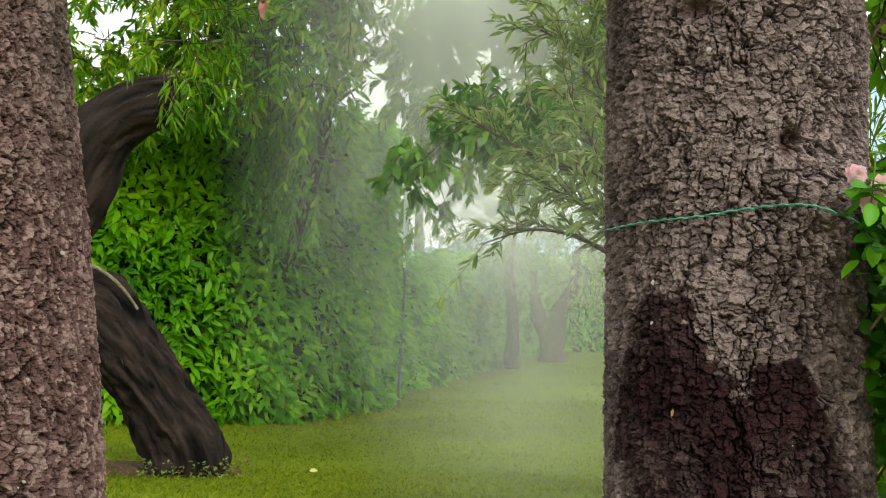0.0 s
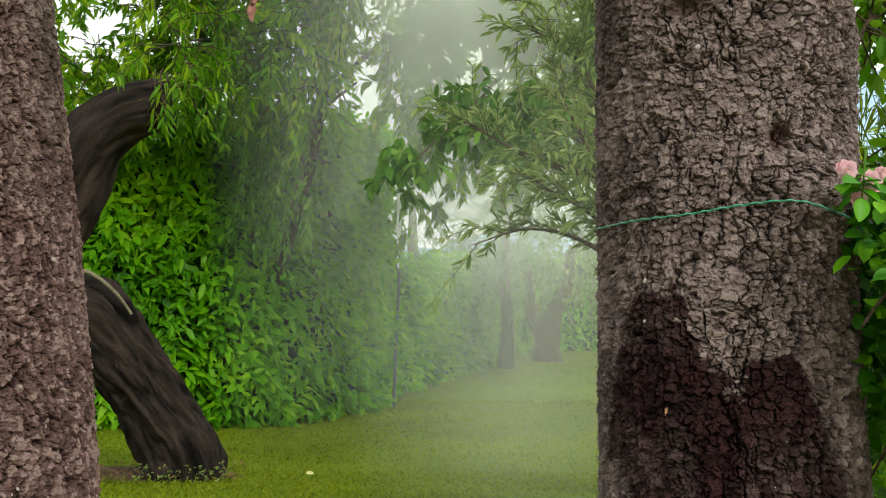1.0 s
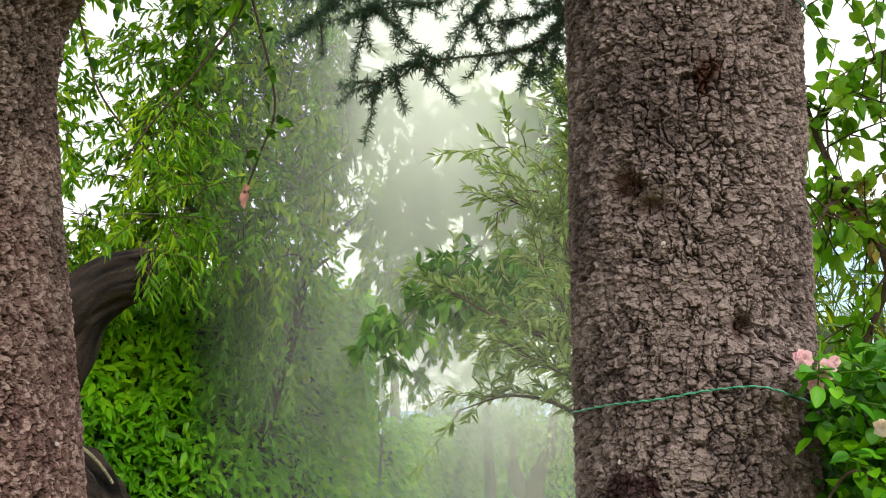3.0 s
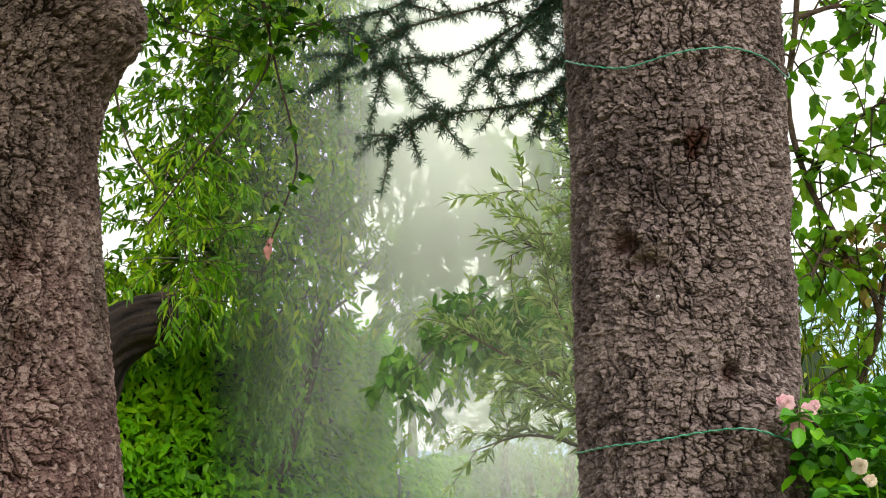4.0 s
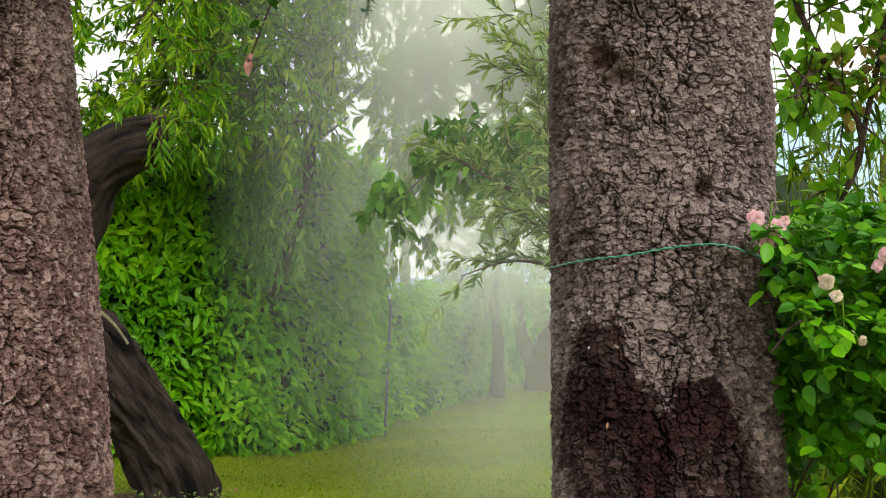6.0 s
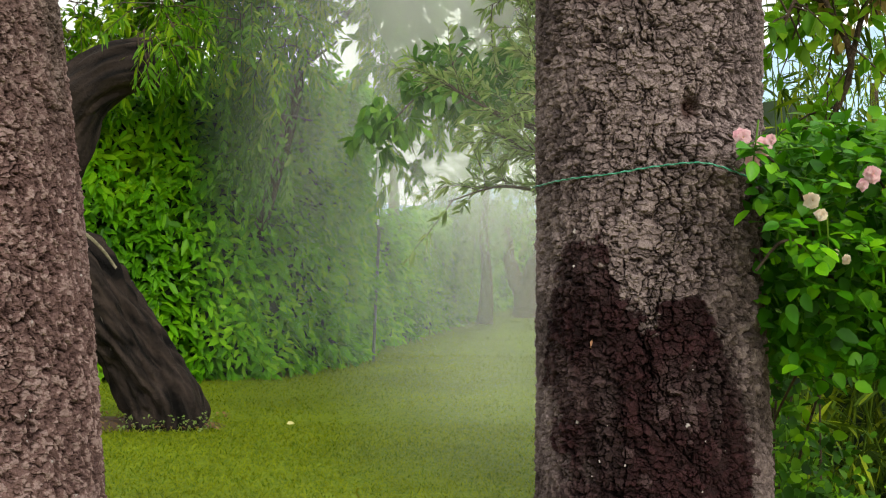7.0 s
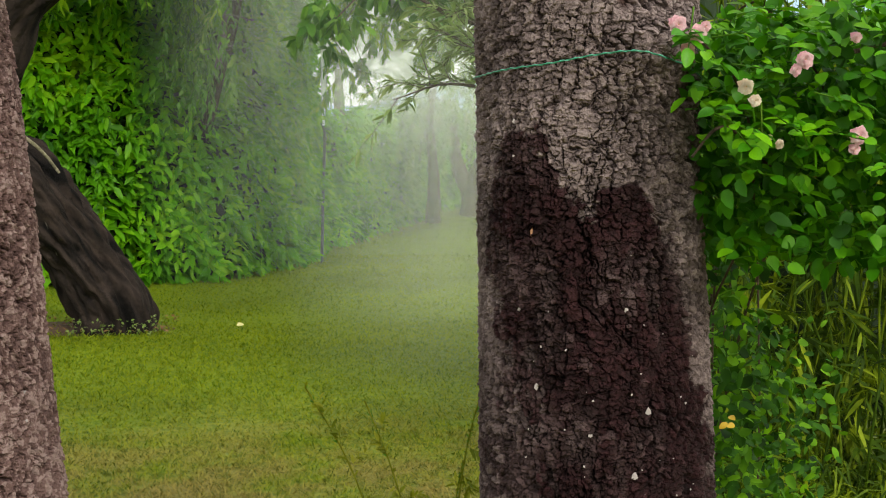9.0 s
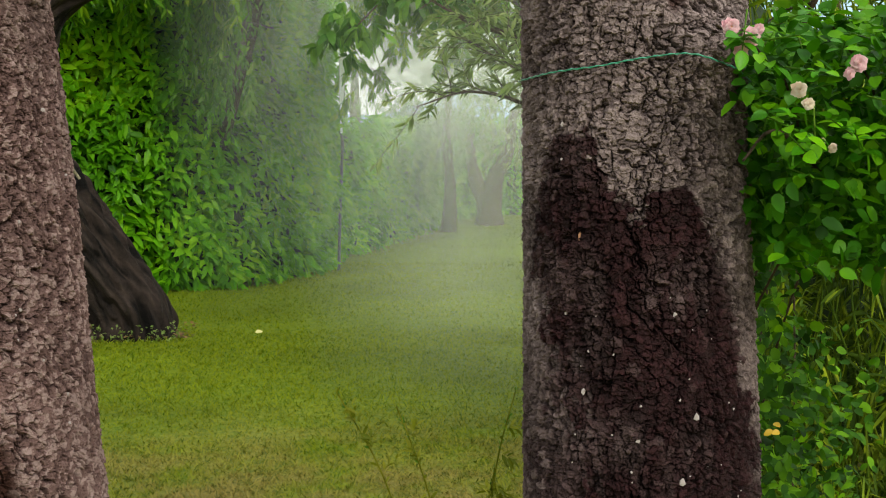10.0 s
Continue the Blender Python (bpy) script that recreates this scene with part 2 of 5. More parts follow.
def mist_material():
    """Fine water drops in the air: the more of them, the less shows through."""
    m, n, l, p = mat("water_mist")
    n.remove(p)
    at = n.new("ShaderNodeAttribute")
    at.attribute_name = "veil_amount"
    tr, df, ts = n.new("ShaderNodeBsdfTransparent"), n.new("ShaderNodeBsdfDiffuse"), n.new("ShaderNodeBsdfTranslucent")
    df.inputs["Color"].default_value = ts.inputs["Color"].default_value = (0.87, 0.90, 0.87, 1)
    half, mx = n.new("ShaderNodeMixShader"), n.new("ShaderNodeMixShader")
    l.new(df.outputs[0], half.inputs[1])
    l.new(ts.outputs[0], half.inputs[2])
    l.new(at.outputs["Fac"], mx.inputs["Fac"])
    l.new(tr.outputs[0], mx.inputs[1])
    l.new(half.outputs[0], mx.inputs[2])
    l.new(mx.outputs[0], n["Material Output"].inputs["Surface"])
    return m


M_LAWN, M_BLADE, M_MIST = lawn_material(), lawn_material(True), mist_material()

# ---------------------------------------------------------------- building helpers
RNG = np.random.default_rng(7)


def mesh_np(name, verts, tris, smooth=True, attrs=None):
    me = bpy.data.meshes.new(name)
    verts, tris = np.asarray(verts, np.float32), np.asarray(tris, np.int32)
    me.vertices.add(len(verts))
    me.vertices.foreach_set("co", verts.ravel())
    me.loops.add(tris.size)
    me.loops.foreach_set("vertex_index", tris.ravel())
    me.polygons.add(len(tris))
    me.polygons.foreach_set("loop_start", np.arange(0, tris.size, tris.shape[1], dtype=np.int32))
    me.polygons.foreach_set("use_smooth", np.full(len(tris), smooth))
    for key, val in (attrs or {}).items():
        a = me.attributes.new(key, "FLOAT", "POINT")
        a.data.foreach_set("value", np.asarray(val, np.float32).ravel())
    me.update(calc_edges=True)
    return me


def part(name, me, material, parent=None, label="", kind=""):
    if isinstance(me, bmesh.types.BMesh):
        bm, me = me, bpy.data.meshes.new(name)
        bm.to_mesh(me)
        bm.free()
    if material and not me.materials:
        me.materials.append(material)
    ob = new(name, me)
    ob.parent = parent
    return tagged(ob, label, kind=kind)


def thing(name, label, category, group="", kind=""):
    return tagged(new(name), label, category, group, kind)


def unit(v):
    return v / np.maximum(np.linalg.norm(v, axis=-1, keepdims=True), 1e-9)


LEAF_UVW = np.array([(0, 0, 0), (0.3, -0.5, 0.5), (0.3, 0, 0), (0.3, 0.5, 0.5), (0.68, -0.4, 0.4), (0.68, 0, 0), (0.68, 0.4, 0.4), (1, 0, 0)])
LEAF_TRI = np.array([(0, 2, 1), (0, 3, 2), (1, 2, 5), (1, 5, 4), (2, 3, 6), (2, 6, 5), (4, 5, 7), (5, 6, 7)])
ROUND_UVW = np.array([(0, 0, 0), (0.14, -0.36, 0.36), (0.14, 0, 0), (0.14, 0.36, 0.36), (0.42, -0.52, 0.5), (0.42, 0, 0), (0.42, 0.52, 0.5), (0.76, -0.36, 0.36), (0.76, 0, 0), (0.76, 0.36, 0.36), (1, 0, 0)])
ROUND_TRI = np.array([(0, 2, 1), (0, 3, 2), (1, 2, 5), (1, 5, 4), (2, 3, 6), (2, 6, 5), (4, 5, 8), (4, 8, 7), (5, 6, 9), (5, 9, 8), (7, 8, 10), (8, 9, 10)])
SLIM_UVW = np.array([(0, 0, 0), (0.45, -0.5, 0.4), (0.45, 0.5, 0.4), (1, 0, 0)])
SLIM_TRI = np.array([(0, 2, 1), (1, 2, 3)])


def leaf_mesh(name, P, D, N, L, W, fold=0.25, droop=0.25, slim=False, round_tip=False):
    """Many leaves in one mesh: bases P, directions D, upper sides N, lengths L, widths W."""
    uvw, tri = (SLIM_UVW, SLIM_TRI) if slim else (ROUND_UVW, ROUND_TRI) if round_tip else (LEAF_UVW, LEAF_TRI)
    n = len(P)
    D = unit(D)
    S = unit(np.cross(D, N))
    U = np.cross(S, D)
    L, W = (np.broadcast_to(np.asarray(a, float), (n,))[:, None, None] for a in (L, W))
    u, v, w = (uvw[:, k][None, :, None] for k in range(3))
    V = P[:, None] + u * L * D[:, None] + v * W * S[:, None] + w * fold * W * U[:, None]
    V = V - droop * (u ** 2) * L * np.array([0, 0, 1.0]) * 0.6
    T = tri[None] + (np.arange(n) * len(uvw))[:, None, None]
    return mesh_np(name, V.reshape(-1, 3), T.reshape(-1, 3))


def tubes(name, lines, radii, sides=5):
    """Many bent tapered twigs in one mesh; radii holds (start, end) for each."""
    VV, TT, base = [], [], 0
    ang = np.linspace(0, 2 * np.pi, sides, endpoint=False)
    for line, (r0, r1) in zip(lines, radii):
        line = np.asarray(line, float)
        k = len(line)
        d = unit(np.gradient(line, axis=0))
        ref = np.where(np.abs(d[:, 2:3]) > 0.9, np.array([[1.0, 0, 0]]), np.array([[0, 0, 1.0]]))
        a = unit(np.cross(d, ref))
        b = np.cross(d, a)
        r = np.linspace(r0, r1, k)[:, None, None]
        V = line[:, None] + r * (np.cos(ang)[None, :, None] * a[:, None] + np.sin(ang)[None, :, None] * b[:, None])
        i, j = np.meshgrid(np.arange(k - 1), np.arange(sides), indexing="ij")
        q = lambda x, y: base + x * sides + (y % sides)
        T = np.stack([np.stack([q(i, j), q(i + 1, j), q(i + 1, j + 1)], -1), np.stack([q(i, j), q(i + 1, j + 1), q(i, j + 1)], -1)], 2)
        cap = [(base + (k - 1) * sides, base + (k - 1) * sides + x, base + (k - 1) * sides + x + 1) for x in range(1, sides - 1)]
        VV.append(V.reshape(-1, 3))
        TT.append(T.reshape(-1, 3))
        TT.append(np.array(cap))
        base += k * sides
    return mesh_np(name, np.concatenate(VV), np.concatenate(TT))


def curve_pts(pts, n):
    """A smooth line through the given points."""
    pts = np.asarray(pts, float)
    t = np.r_[0, np.cumsum(np.linalg.norm(np.diff(pts, axis=0), axis=1))]
    tt = np.linspace(0, t[-1], n)
    m = np.gradient(pts, t, axis=0)
    i = np.clip(np.searchsorted(t, tt, "right") - 1, 0, len(t) - 2)
    h = (t[i + 1] - t[i])[:, None]
    s = ((tt - t[i]) / (t[i + 1] - t[i]))[:, None]
    return (2 * s**3 - 3 * s**2 + 1) * pts[i] + (s**3 - 2 * s**2 + s) * h * m[i] + (-2 * s**3 + 3 * s**2) * pts[i + 1] + (s**3 - s**2) * h * m[i + 1]


def hash2(i, j, k):
    x = np.sin(i * 127.1 + j * 311.7 + k * 74.7) * 43758.5453
    return x - np.floor(x)


def vnoise(u, v, k=0.0):
    """Smooth noise in the plane, 0 to 1."""
    i, j = np.floor(u), np.floor(v)
    f, g = u - i, v - j
    f, g = f * f * (3 - 2 * f), g * g * (3 - 2 * g)
    a, b, c, d = hash2(i, j, k), hash2(i + 1, j, k), hash2(i, j + 1, k), hash2(i + 1, j + 1, k)
    return (a * (1 - f) + b * f) * (1 - g) + (c * (1 - f) + d * f) * g


def cells(u, v, k, jitter=0.85):
    """Nearest two of scattered cell centres: distances, a random value for the nearest cell, and a random slope across it."""
    i, j = np.floor(u), np.floor(v)
    d1, d2, ident, slope = np.full(u.shape, 9.0), np.full(u.shape, 9.0), np.zeros(u.shape), np.zeros(u.shape)
    for di in (-1, 0, 1):
        for dj in (-1, 0, 1):
            ci, cj = i + di, j + dj
            px = ci + 0.5 + jitter * (hash2(ci, cj, k) - 0.5)
            py = cj + 0.5 + jitter * (hash2(ci, cj, k + 3.3) - 0.5)
            d = np.maximum(np.abs(u - px), np.abs(v - py)) * 0.55 + np.hypot(u - px, v - py) * 0.45
            near = d < d1
            d2 = np.where(near, d1, np.minimum(d2, d))
            ident = np.where(near, hash2(ci, cj, k + 9.1), ident)
            slope = np.where(near, (hash2(ci, cj, k + 5.7) - 0.5) * (u - px) + (hash2(ci, cj, k + 7.9) - 0.80) * (v - py), slope)
            d1 = np.where(near, d, d1)
    return d1, d2, ident, slope


def bark_trunk(name, zs, cx, cy, rad, seed, fine=(-98, 82), plate=(0.0150, 0.0125), dents=(), wet_edge=None, step=0.0016, flecked=0.0, relief=1.0):
    """A trunk with scaly bark in relief. zs, cx, cy, rad: the axis and girth by height."""
    z = np.concatenate([np.arange(zs[0], 0.84, 0.03), np.arange(0.84, 2.61, step), np.arange(2.61, zs[-1], 0.03)])
    lo, hi = fine
    a = np.radians(np.concatenate([np.arange(lo, hi, step * 300), np.arange(hi, 360 + lo, 8.0)]))
    A, Z = np.meshgrid(a, z)
    R = np.interp(Z, zs, rad)
    s = A * rad[len(rad) // 2]
    wu = (vnoise(s / 0.0045, Z / 0.0050, seed) - 0.5) * 0.0042 + (vnoise(s / 0.013, Z / 0.015, seed + 9) - 0.5) * 0.008 + (vnoise(s / 0.09, Z / 0.12, seed + 1) - 0.5) * 0.03
    wv = (vnoise(s / 0.0060, Z / 0.0045, seed + 2) - 0.5) * 0.0045 + (vnoise(s / 0.016, Z / 0.013, seed + 3) - 0.5) * 0.007
    d1, d2, ident, slope = cells((s + wu) / plate[0], (Z + wv) / plate[1], seed, 0.95)
    k1, k2, chip, tilt = cells((s + wu * 0.8) / 0.0090, (Z + wv * 0.8) / 0.0072, seed + 41, 0.95)
    e1, e2, big, _ = cells((s + wu * 1.3) / 0.022, (Z + wv) / 0.085, seed + 5)
    # flat flaking plates with narrow broken joints, smaller flakes over them, and long upright cracks
    gap = np.clip((d2 - d1 - 0.02) / 0.12, 0, 1) ** 0.7
    small_gap = np.clip((k2 - k1 - 0.02) / 0.20, 0, 1)
    fissure = np.clip((e2 - e1 - 0.015) / 0.085, 0, 1) ** 0.8
    open_gap = np.clip(2.8 * vnoise(s / 0.013, Z / 0.017, seed + 6) - 0.85, 0.0, 1)
    open_small = np.clip(2.6 * vnoise(s / 0.010, Z / 0.010, seed + 16) - 1.0, 0.0, 1)
    split = np.clip(3.0 * vnoise(s / 0.03, Z / 0.06, seed + 17) - 0.95, 0.0, 1)
    joint = np.maximum.reduce([open_gap * (1 - gap), 0.7 * open_small * (1 - small_gap), split * (1 - fissure)])
    h = -0.0080 * open_gap * (1 - gap) - 0.0032 * open_small * (1 - small_gap) - 0.0110 * split * (1 - fissure)
    h += 0.0034 * (ident - 0.5) + 0.0052 * slope + 0.002 * (big - 0.5) + 0.0022 * (chip - 0.5) + 0.0034 * tilt
    h += 0.0010 * (vnoise(s / 0.0030, Z / 0.0045, seed + 7) - 0.5)
    h = relief * h + 0.008 * (vnoise(s / 0.12, Z / 0.25, seed + 8) - 0.5)
    scar = np.zeros_like(h)
    X = np.interp(Z, zs, cx) + R * np.sin(A)
    for dx, dz, w, t, deep, tone in dents:
        g = np.exp(-(((X - dx) / w) ** 2 + ((Z - dz) / t) ** 2)) * (np.cos(A) > 0)
        h += deep * g
        scar = np.maximum(scar, tone * np.clip(g * 1.6, 0, 1))
    wet = np.zeros_like(h)
    if wet_edge:
        ex, ez = zip(*wet_edge)
        top = np.interp(X, ex, ez) + 0.05 * (vnoise(X / 0.035, Z / 0.03, 3.0) - 0.5) + 0.02 * (vnoise(X / 0.01, Z / 0.01, 4.0) - 0.5) + np.clip((X - 0.42) / 0.05, 0, 1) * 0.14 * (vnoise(X / 0.02, Z / 0.035, 5.0) - 0.5)
        wet = np.clip((top - Z + (0.03 + np.clip(X - 0.42, 0, 0.1)) * (ident - 0.5)) / (0.008 + np.clip(X - 0.42, 0, 0.08) * 0.25) + 0.5, 0, 1) * (np.cos(A) > -0.1)
        warp = 0.03 * (vnoise(X / 0.04, Z / 0.05, 15.0) - 0.5)
        streak = vnoise((X + warp) / 0.013, Z / 0.07, 6.0) - 0.5
        low = np.clip((Z - np.interp(X + warp, (0.158, 0.170, 0.190, 0.24, 0.275, 0.30, 0.32), (1.60, 1.42, 1.25, 1.15, 1.04, 0.93, 0.6)) + 0.12 * streak + 0.16 * (ident - 0.5)) / 0.07 + 0.4, 0, 1)
        tone = 0.96 + 0.30 * (vnoise(X / 0.05, Z / 0.09, 8.0) - 0.5) - 0.16 * np.clip(ident - 0.75, 0, 1) / 0.25 * (vnoise(X / 0.06, Z / 0.06, 9.0) > 0.55) + 0.2 * streak
        wet = wet * np.clip(low * tone, 0.0, 1.0)
        wet = np.maximum(wet, 0.82 * np.clip((1.34 - Z) / 0.2, 0, 1) * (X < 0.31) * (np.cos(A) > 0) * np.clip((0.90 - ident + 0.5 * (vnoise(X / 0.04, Z / 0.06, 21.0) - 0.5)) / 0.2, 0, 1))
        foot = np.clip((np.interp(X, (0.15, 0.30, 0.42, 0.52), (1.36, 1.30, 1.22, 1.16)) - Z + 0.16 * (vnoise(X / 0.03, Z / 0.06, 23.0) - 0.5)) / 0.10, 0, 1)
        wet = np.maximum(wet, foot * np.clip(0.50 + 0.30 * (vnoise(X / 0.05, Z / 0.08, 24.0) - 0.5) - 0.5 * np.clip(ident - 0.8, 0, 1), 0, 1))
    m, k = Z.shape
    i, j = np.meshgrid(np.arange(m - 1), np.arange(k), indexing="ij")
    jn = (j + 1) % k
    Q = np.stack([i * k + j, i * k + jn, (i + 1) * k + jn, (i + 1) * k + j], -1).reshape(-1, 4)
    if flecked:
        f1, _, fi, _ = cells((s + wu) / 0.0110, (Z + wv) / 0.0150, seed + 31, 0.95)
        spot = np.clip((0.48 - f1) / 0.22, 0, 1) * np.clip((fi - 0.56) / 0.25, 0, 1)
        grey = np.clip((Z - 1.75 + 0.5 * (vnoise(s / 0.07, Z / 0.12, seed + 19) - 0.5)) / 0.5, 0, 1)
        tint = 0.0 + 0.20 * ident + 0.40 * chip ** 2 + 0.10 * big + 0.34 * (vnoise(s / 0.08, Z / 0.1, seed + 11) - 0.5) + flecked * spot * (1 - 0.8 * grey) - 0.34 * joint
        h += 0.001 * spot
    else:
        grey = np.zeros_like(h)
        tint = 0.02 + 0.30 * ident ** 2 + 0.40 * chip ** 2 + 0.14 * big * big + 0.35 * (vnoise(s / 0.08, Z / 0.1, seed + 11) - 0.5) - 0.34 * joint
    Rf = R + h
    V = np.stack([np.interp(Z, zs, cx) + Rf * np.sin(A), np.interp(Z, zs, cy) - Rf * np.cos(A), Z], -1)
    return mesh_np(name, V.reshape(-1, 3), Q, False, {"tint": tint, "wet": wet, "scar": scar, "grey": grey, "girth": s, "rise": Z})


def gnarled(name, pts, rad, seed, sides=28, rings=70, flat=1.0):
    """A knotted old stem along a bent line, with twisted ridges."""
    line = curve_pts(pts, rings)
    r = np.interp(np.linspace(0, 1, rings), np.linspace(0, 1, len(rad)), rad)
    d = unit(np.gradient(line, axis=0))
    a = unit(np.cross(d, np.array([0.0, 1.0, 0.05])))
    b = np.cross(d, a)
    ang = np.linspace(0, 2 * np.pi, sides, endpoint=False)
    s = np.linspace(0, 7.0, rings)[:, None]
    ridge = vnoise(np.cos(ang + 0.10 * s) * 2.4 + 9, np.sin(ang + 0.10 * s) * 2.4 + s * 0.6, seed)
    cord = vnoise((ang + 0.07 * s) * sides / 6.283 * 0.36 + 5, s * 1.6, seed + 2)
    small = vnoise(np.cos(ang) * 7 + 9, np.sin(ang) * 7 + s * 3, seed + 1)
    rr = r[:, None] * (0.72 + 0.32 * ridge + 0.16 * (small - 0.5) + 0.16 * cord + 0.04)
    rr = rr + r[:, None] * 0.10 * (vnoise(ang * sides / 6.283 * 0.7 + 3, s * 2.0, seed + 4) - 0.5)
    V = line[:, None] + rr[..., None] * (np.cos(ang)[None, :, None] * a[:, None] + flat * np.sin(ang)[None, :, None] * b[:, None])
    i, j = np.meshgrid(np.arange(rings - 1), np.arange(sides), indexing="ij")
    jn = (j + 1) % sides
    T = np.concatenate([np.stack([i * sides + j, i * sides + jn, (i + 1) * sides + jn], -1).reshape(-1, 3),
                        np.stack([i * sides + j, (i + 1) * sides + jn, (i + 1) * sides + j], -1).reshape(-1, 3)])
    V = np.concatenate([V.reshape(-1, 3), line[-1:] + 0.01 * d[-1:]])
    e = (rings - 1) * sides
    T = np.concatenate([T, [(e + x, e + (x + 1) % sides, len(V) - 1) for x in range(sides)]])
    grain = vnoise((ang + 0.07 * s) * sides / 6.283 * 0.8 + 2, s * 2.2, seed + 6) * 0.6 + 0.4 * vnoise((ang + 0.07 * s) * sides / 6.283 * 0.3 + 7, s * 1.2, seed + 8)
    return mesh_np(name, V, T, True, {"grain": np.r_[grain.reshape(-1), 0.5]})


def grow_twigs(starts, dirs, length, sag, rng, n=6, wander=0.12):
    """Bent twigs from starting points: each a line of n points."""
    out = []
    for p, d, ln in zip(starts, dirs, np.broadcast_to(length, (len(starts),))):
        pts, d = [np.array(p, float)], unit(np.array(d, float))
        for _ in range(n - 1):
            d = unit(d + rng.normal(0, wander, 3) + np.array([0, 0, -sag / n]))
            pts.append(pts[-1] + d * ln / (n - 1))
        out.append(np.array(pts))
    return out


def leaves_on(lines, per, length, width, rng, spread=0.9, skip=0.15, hang=0.0):
    """Bases, directions, upper sides, lengths and widths of leaves set along twigs."""
    P, D, N = [], [], []
    for line in lines:
        t = np.sort(rng.uniform(skip, 1, per)) * (len(line) - 1)
        i = np.minimum(t.astype(int), len(line) - 2)
        f = (t - i)[:, None]
        P.append(line[i] * (1 - f) + line[i + 1] * f)
        d = unit(line[i + 1] - line[i])
        side = unit(np.cross(d, rng.normal(0, 1, d.shape)))
        D.append(unit(d * (1 - 0.45 * spread) + side * spread + np.array([0, 0, -hang])))
        N.append(unit(np.array([0, 0, 1.0]) + rng.normal(0, 0.55, d.shape)))
    P, D, N = np.concatenate(P), np.concatenate(D), np.concatenate(N)
    k = len(P)
    L = length * rng.uniform(0.65, 1.15, k)
    return P, D, N, L, width * L / length * rng.uniform(0.85, 1.15, k)


# ---------------------------------------------------------------- ground
def build_ground():
    xs = np.concatenate([[-3000, -300, -60], np.arange(-14, 14.01, 0.25), [60, 300, 3000]])
    ys = np.concatenate([[-3000, -300, -40], np.arange(-4, 44.01, 0.25), [80, 300, 3000]])
    X, Y = np.meshgrid(xs, ys)
    Z = 0.05 * (vnoise(X * 0.5, Y * 0.5, 2.0) - 0.5) + 0.02 * (vnoise(X * 2, Y * 2, 5.0) - 0.5)
    k = len(xs)
    i, j = np.meshgrid(np.arange(len(ys) - 1), np.arange(k - 1), indexing="ij")
    Q = np.stack([i * k + j, i * k + j + 1, (i + 1) * k + j + 1, (i + 1) * k + j], -1).reshape(-1, 4)
    part("ground", mesh_np("ground", np.stack([X, Y, Z], -1).reshape(-1, 3), Q), M_LAWN, None, "mown green lawn with dry straw-coloured patches", "structure")["category"] = "lawn"


def ground_z(x, y):
    return 0.05 * (vnoise(x * 0.5, y * 0.5, 2.0) - 0.5) + 0.02 * (vnoise(x * 2, y * 2, 5.0) - 0.5)


def build_grass():
    rng = np.random.default_rng(11)
    P = []
    for y0, y1, x0, x1, n in ((4.3, 7.5, -1.9, 2.3, 56000), (7.5, 12, -3.3, 1.4, 46000), (12, 19, -4, 2.5, 36000), (19, 32, -2, 3.4, 18000)):
        P.append(np.stack([rng.uniform(x0, x1, n), rng.uniform(y0, y1, n)], -1))
    P = np.concatenate(P)
    x, y = P.T
    n = len(P)
    tall = (0.022 + 0.030 * rng.random(n) + 0.035 * (rng.random(n) > 0.86)) * (0.7 + 0.7 * vnoise(x * 1.3, y * 1.3, 4.0))
    a = rng.uniform(0, 6.283, n)
    D = np.stack([np.cos(a), np.sin(a), rng.uniform(0.35, 1.7, n)], -1)
    N = np.stack([-0.5 * np.cos(a), -0.5 * np.sin(a), np.ones(n)], -1) + rng.normal(0, 0.25, (n, 3))
    me = leaf_mesh("grass", np.stack([x, y, ground_z(x, y) - 0.002], -1), D, N, tall * 1.15, 0.0040 + 0.0005 * y, 0.2, 0.5, True)
    part("grass", me, M_BLADE, None, "short mown green grass blades with dry tips", "stuff")["category"] = "grass"


build_ground()
build_grass()


# ---------------------------------------------------------------- the two near conifers
RT_Z = (-0.1, 0.0, 0.5, 0.92, 1.35, 1.65, 2.05, 2.48, 3.4, 5.5, 8.5)
RT_X = (0.375, 0.375, 0.372, 0.362, 0.350, 0.338, 0.333, 0.325, 0.30, 0.25, 0.2)
RT_R = (0.30, 0.265, 0.215, 0.197, 0.188, 0.184, 0.183, 0.184, 0.17, 0.13, 0.012)
RT_Y = (2.24,) * 11
WET_EDGE = ((0.10, 1.20), (0.165, 1.42), (0.178, 1.60), (0.195, 1.645), (0.24, 1.645), (0.262, 1.62), (0.28, 1.57), (0.32, 1.545),
            (0.345, 1.575), (0.385, 1.58), (0.41, 1.55), (0.445, 1.48), (0.49, 1.34), (0.52, 1.21), (0.54, 1.08), (0.57, 0.9))
RT_DENTS = ((0.371, 1.863, 0.012, 0.016, -0.024, 0.7), (0.215, 2.07, 0.018, 0.020, -0.024, 0.8), (0.245, 2.035, 0.03, 0.012, -0.014, 0.5), (0.25, 2.075, 0.035, 0.022, 0.016, 0.0),
            (0.324, 2.22, 0.010, 0.026, -0.007, 1.0), (0.34, 2.235, 0.010, 0.016, 0.002, 0.9), (0.42, 1.79, 0.06, 0.045, 0.022, 0.0), (0.50, 2.09, 0.012, 0.04, -0.02, 0.2))


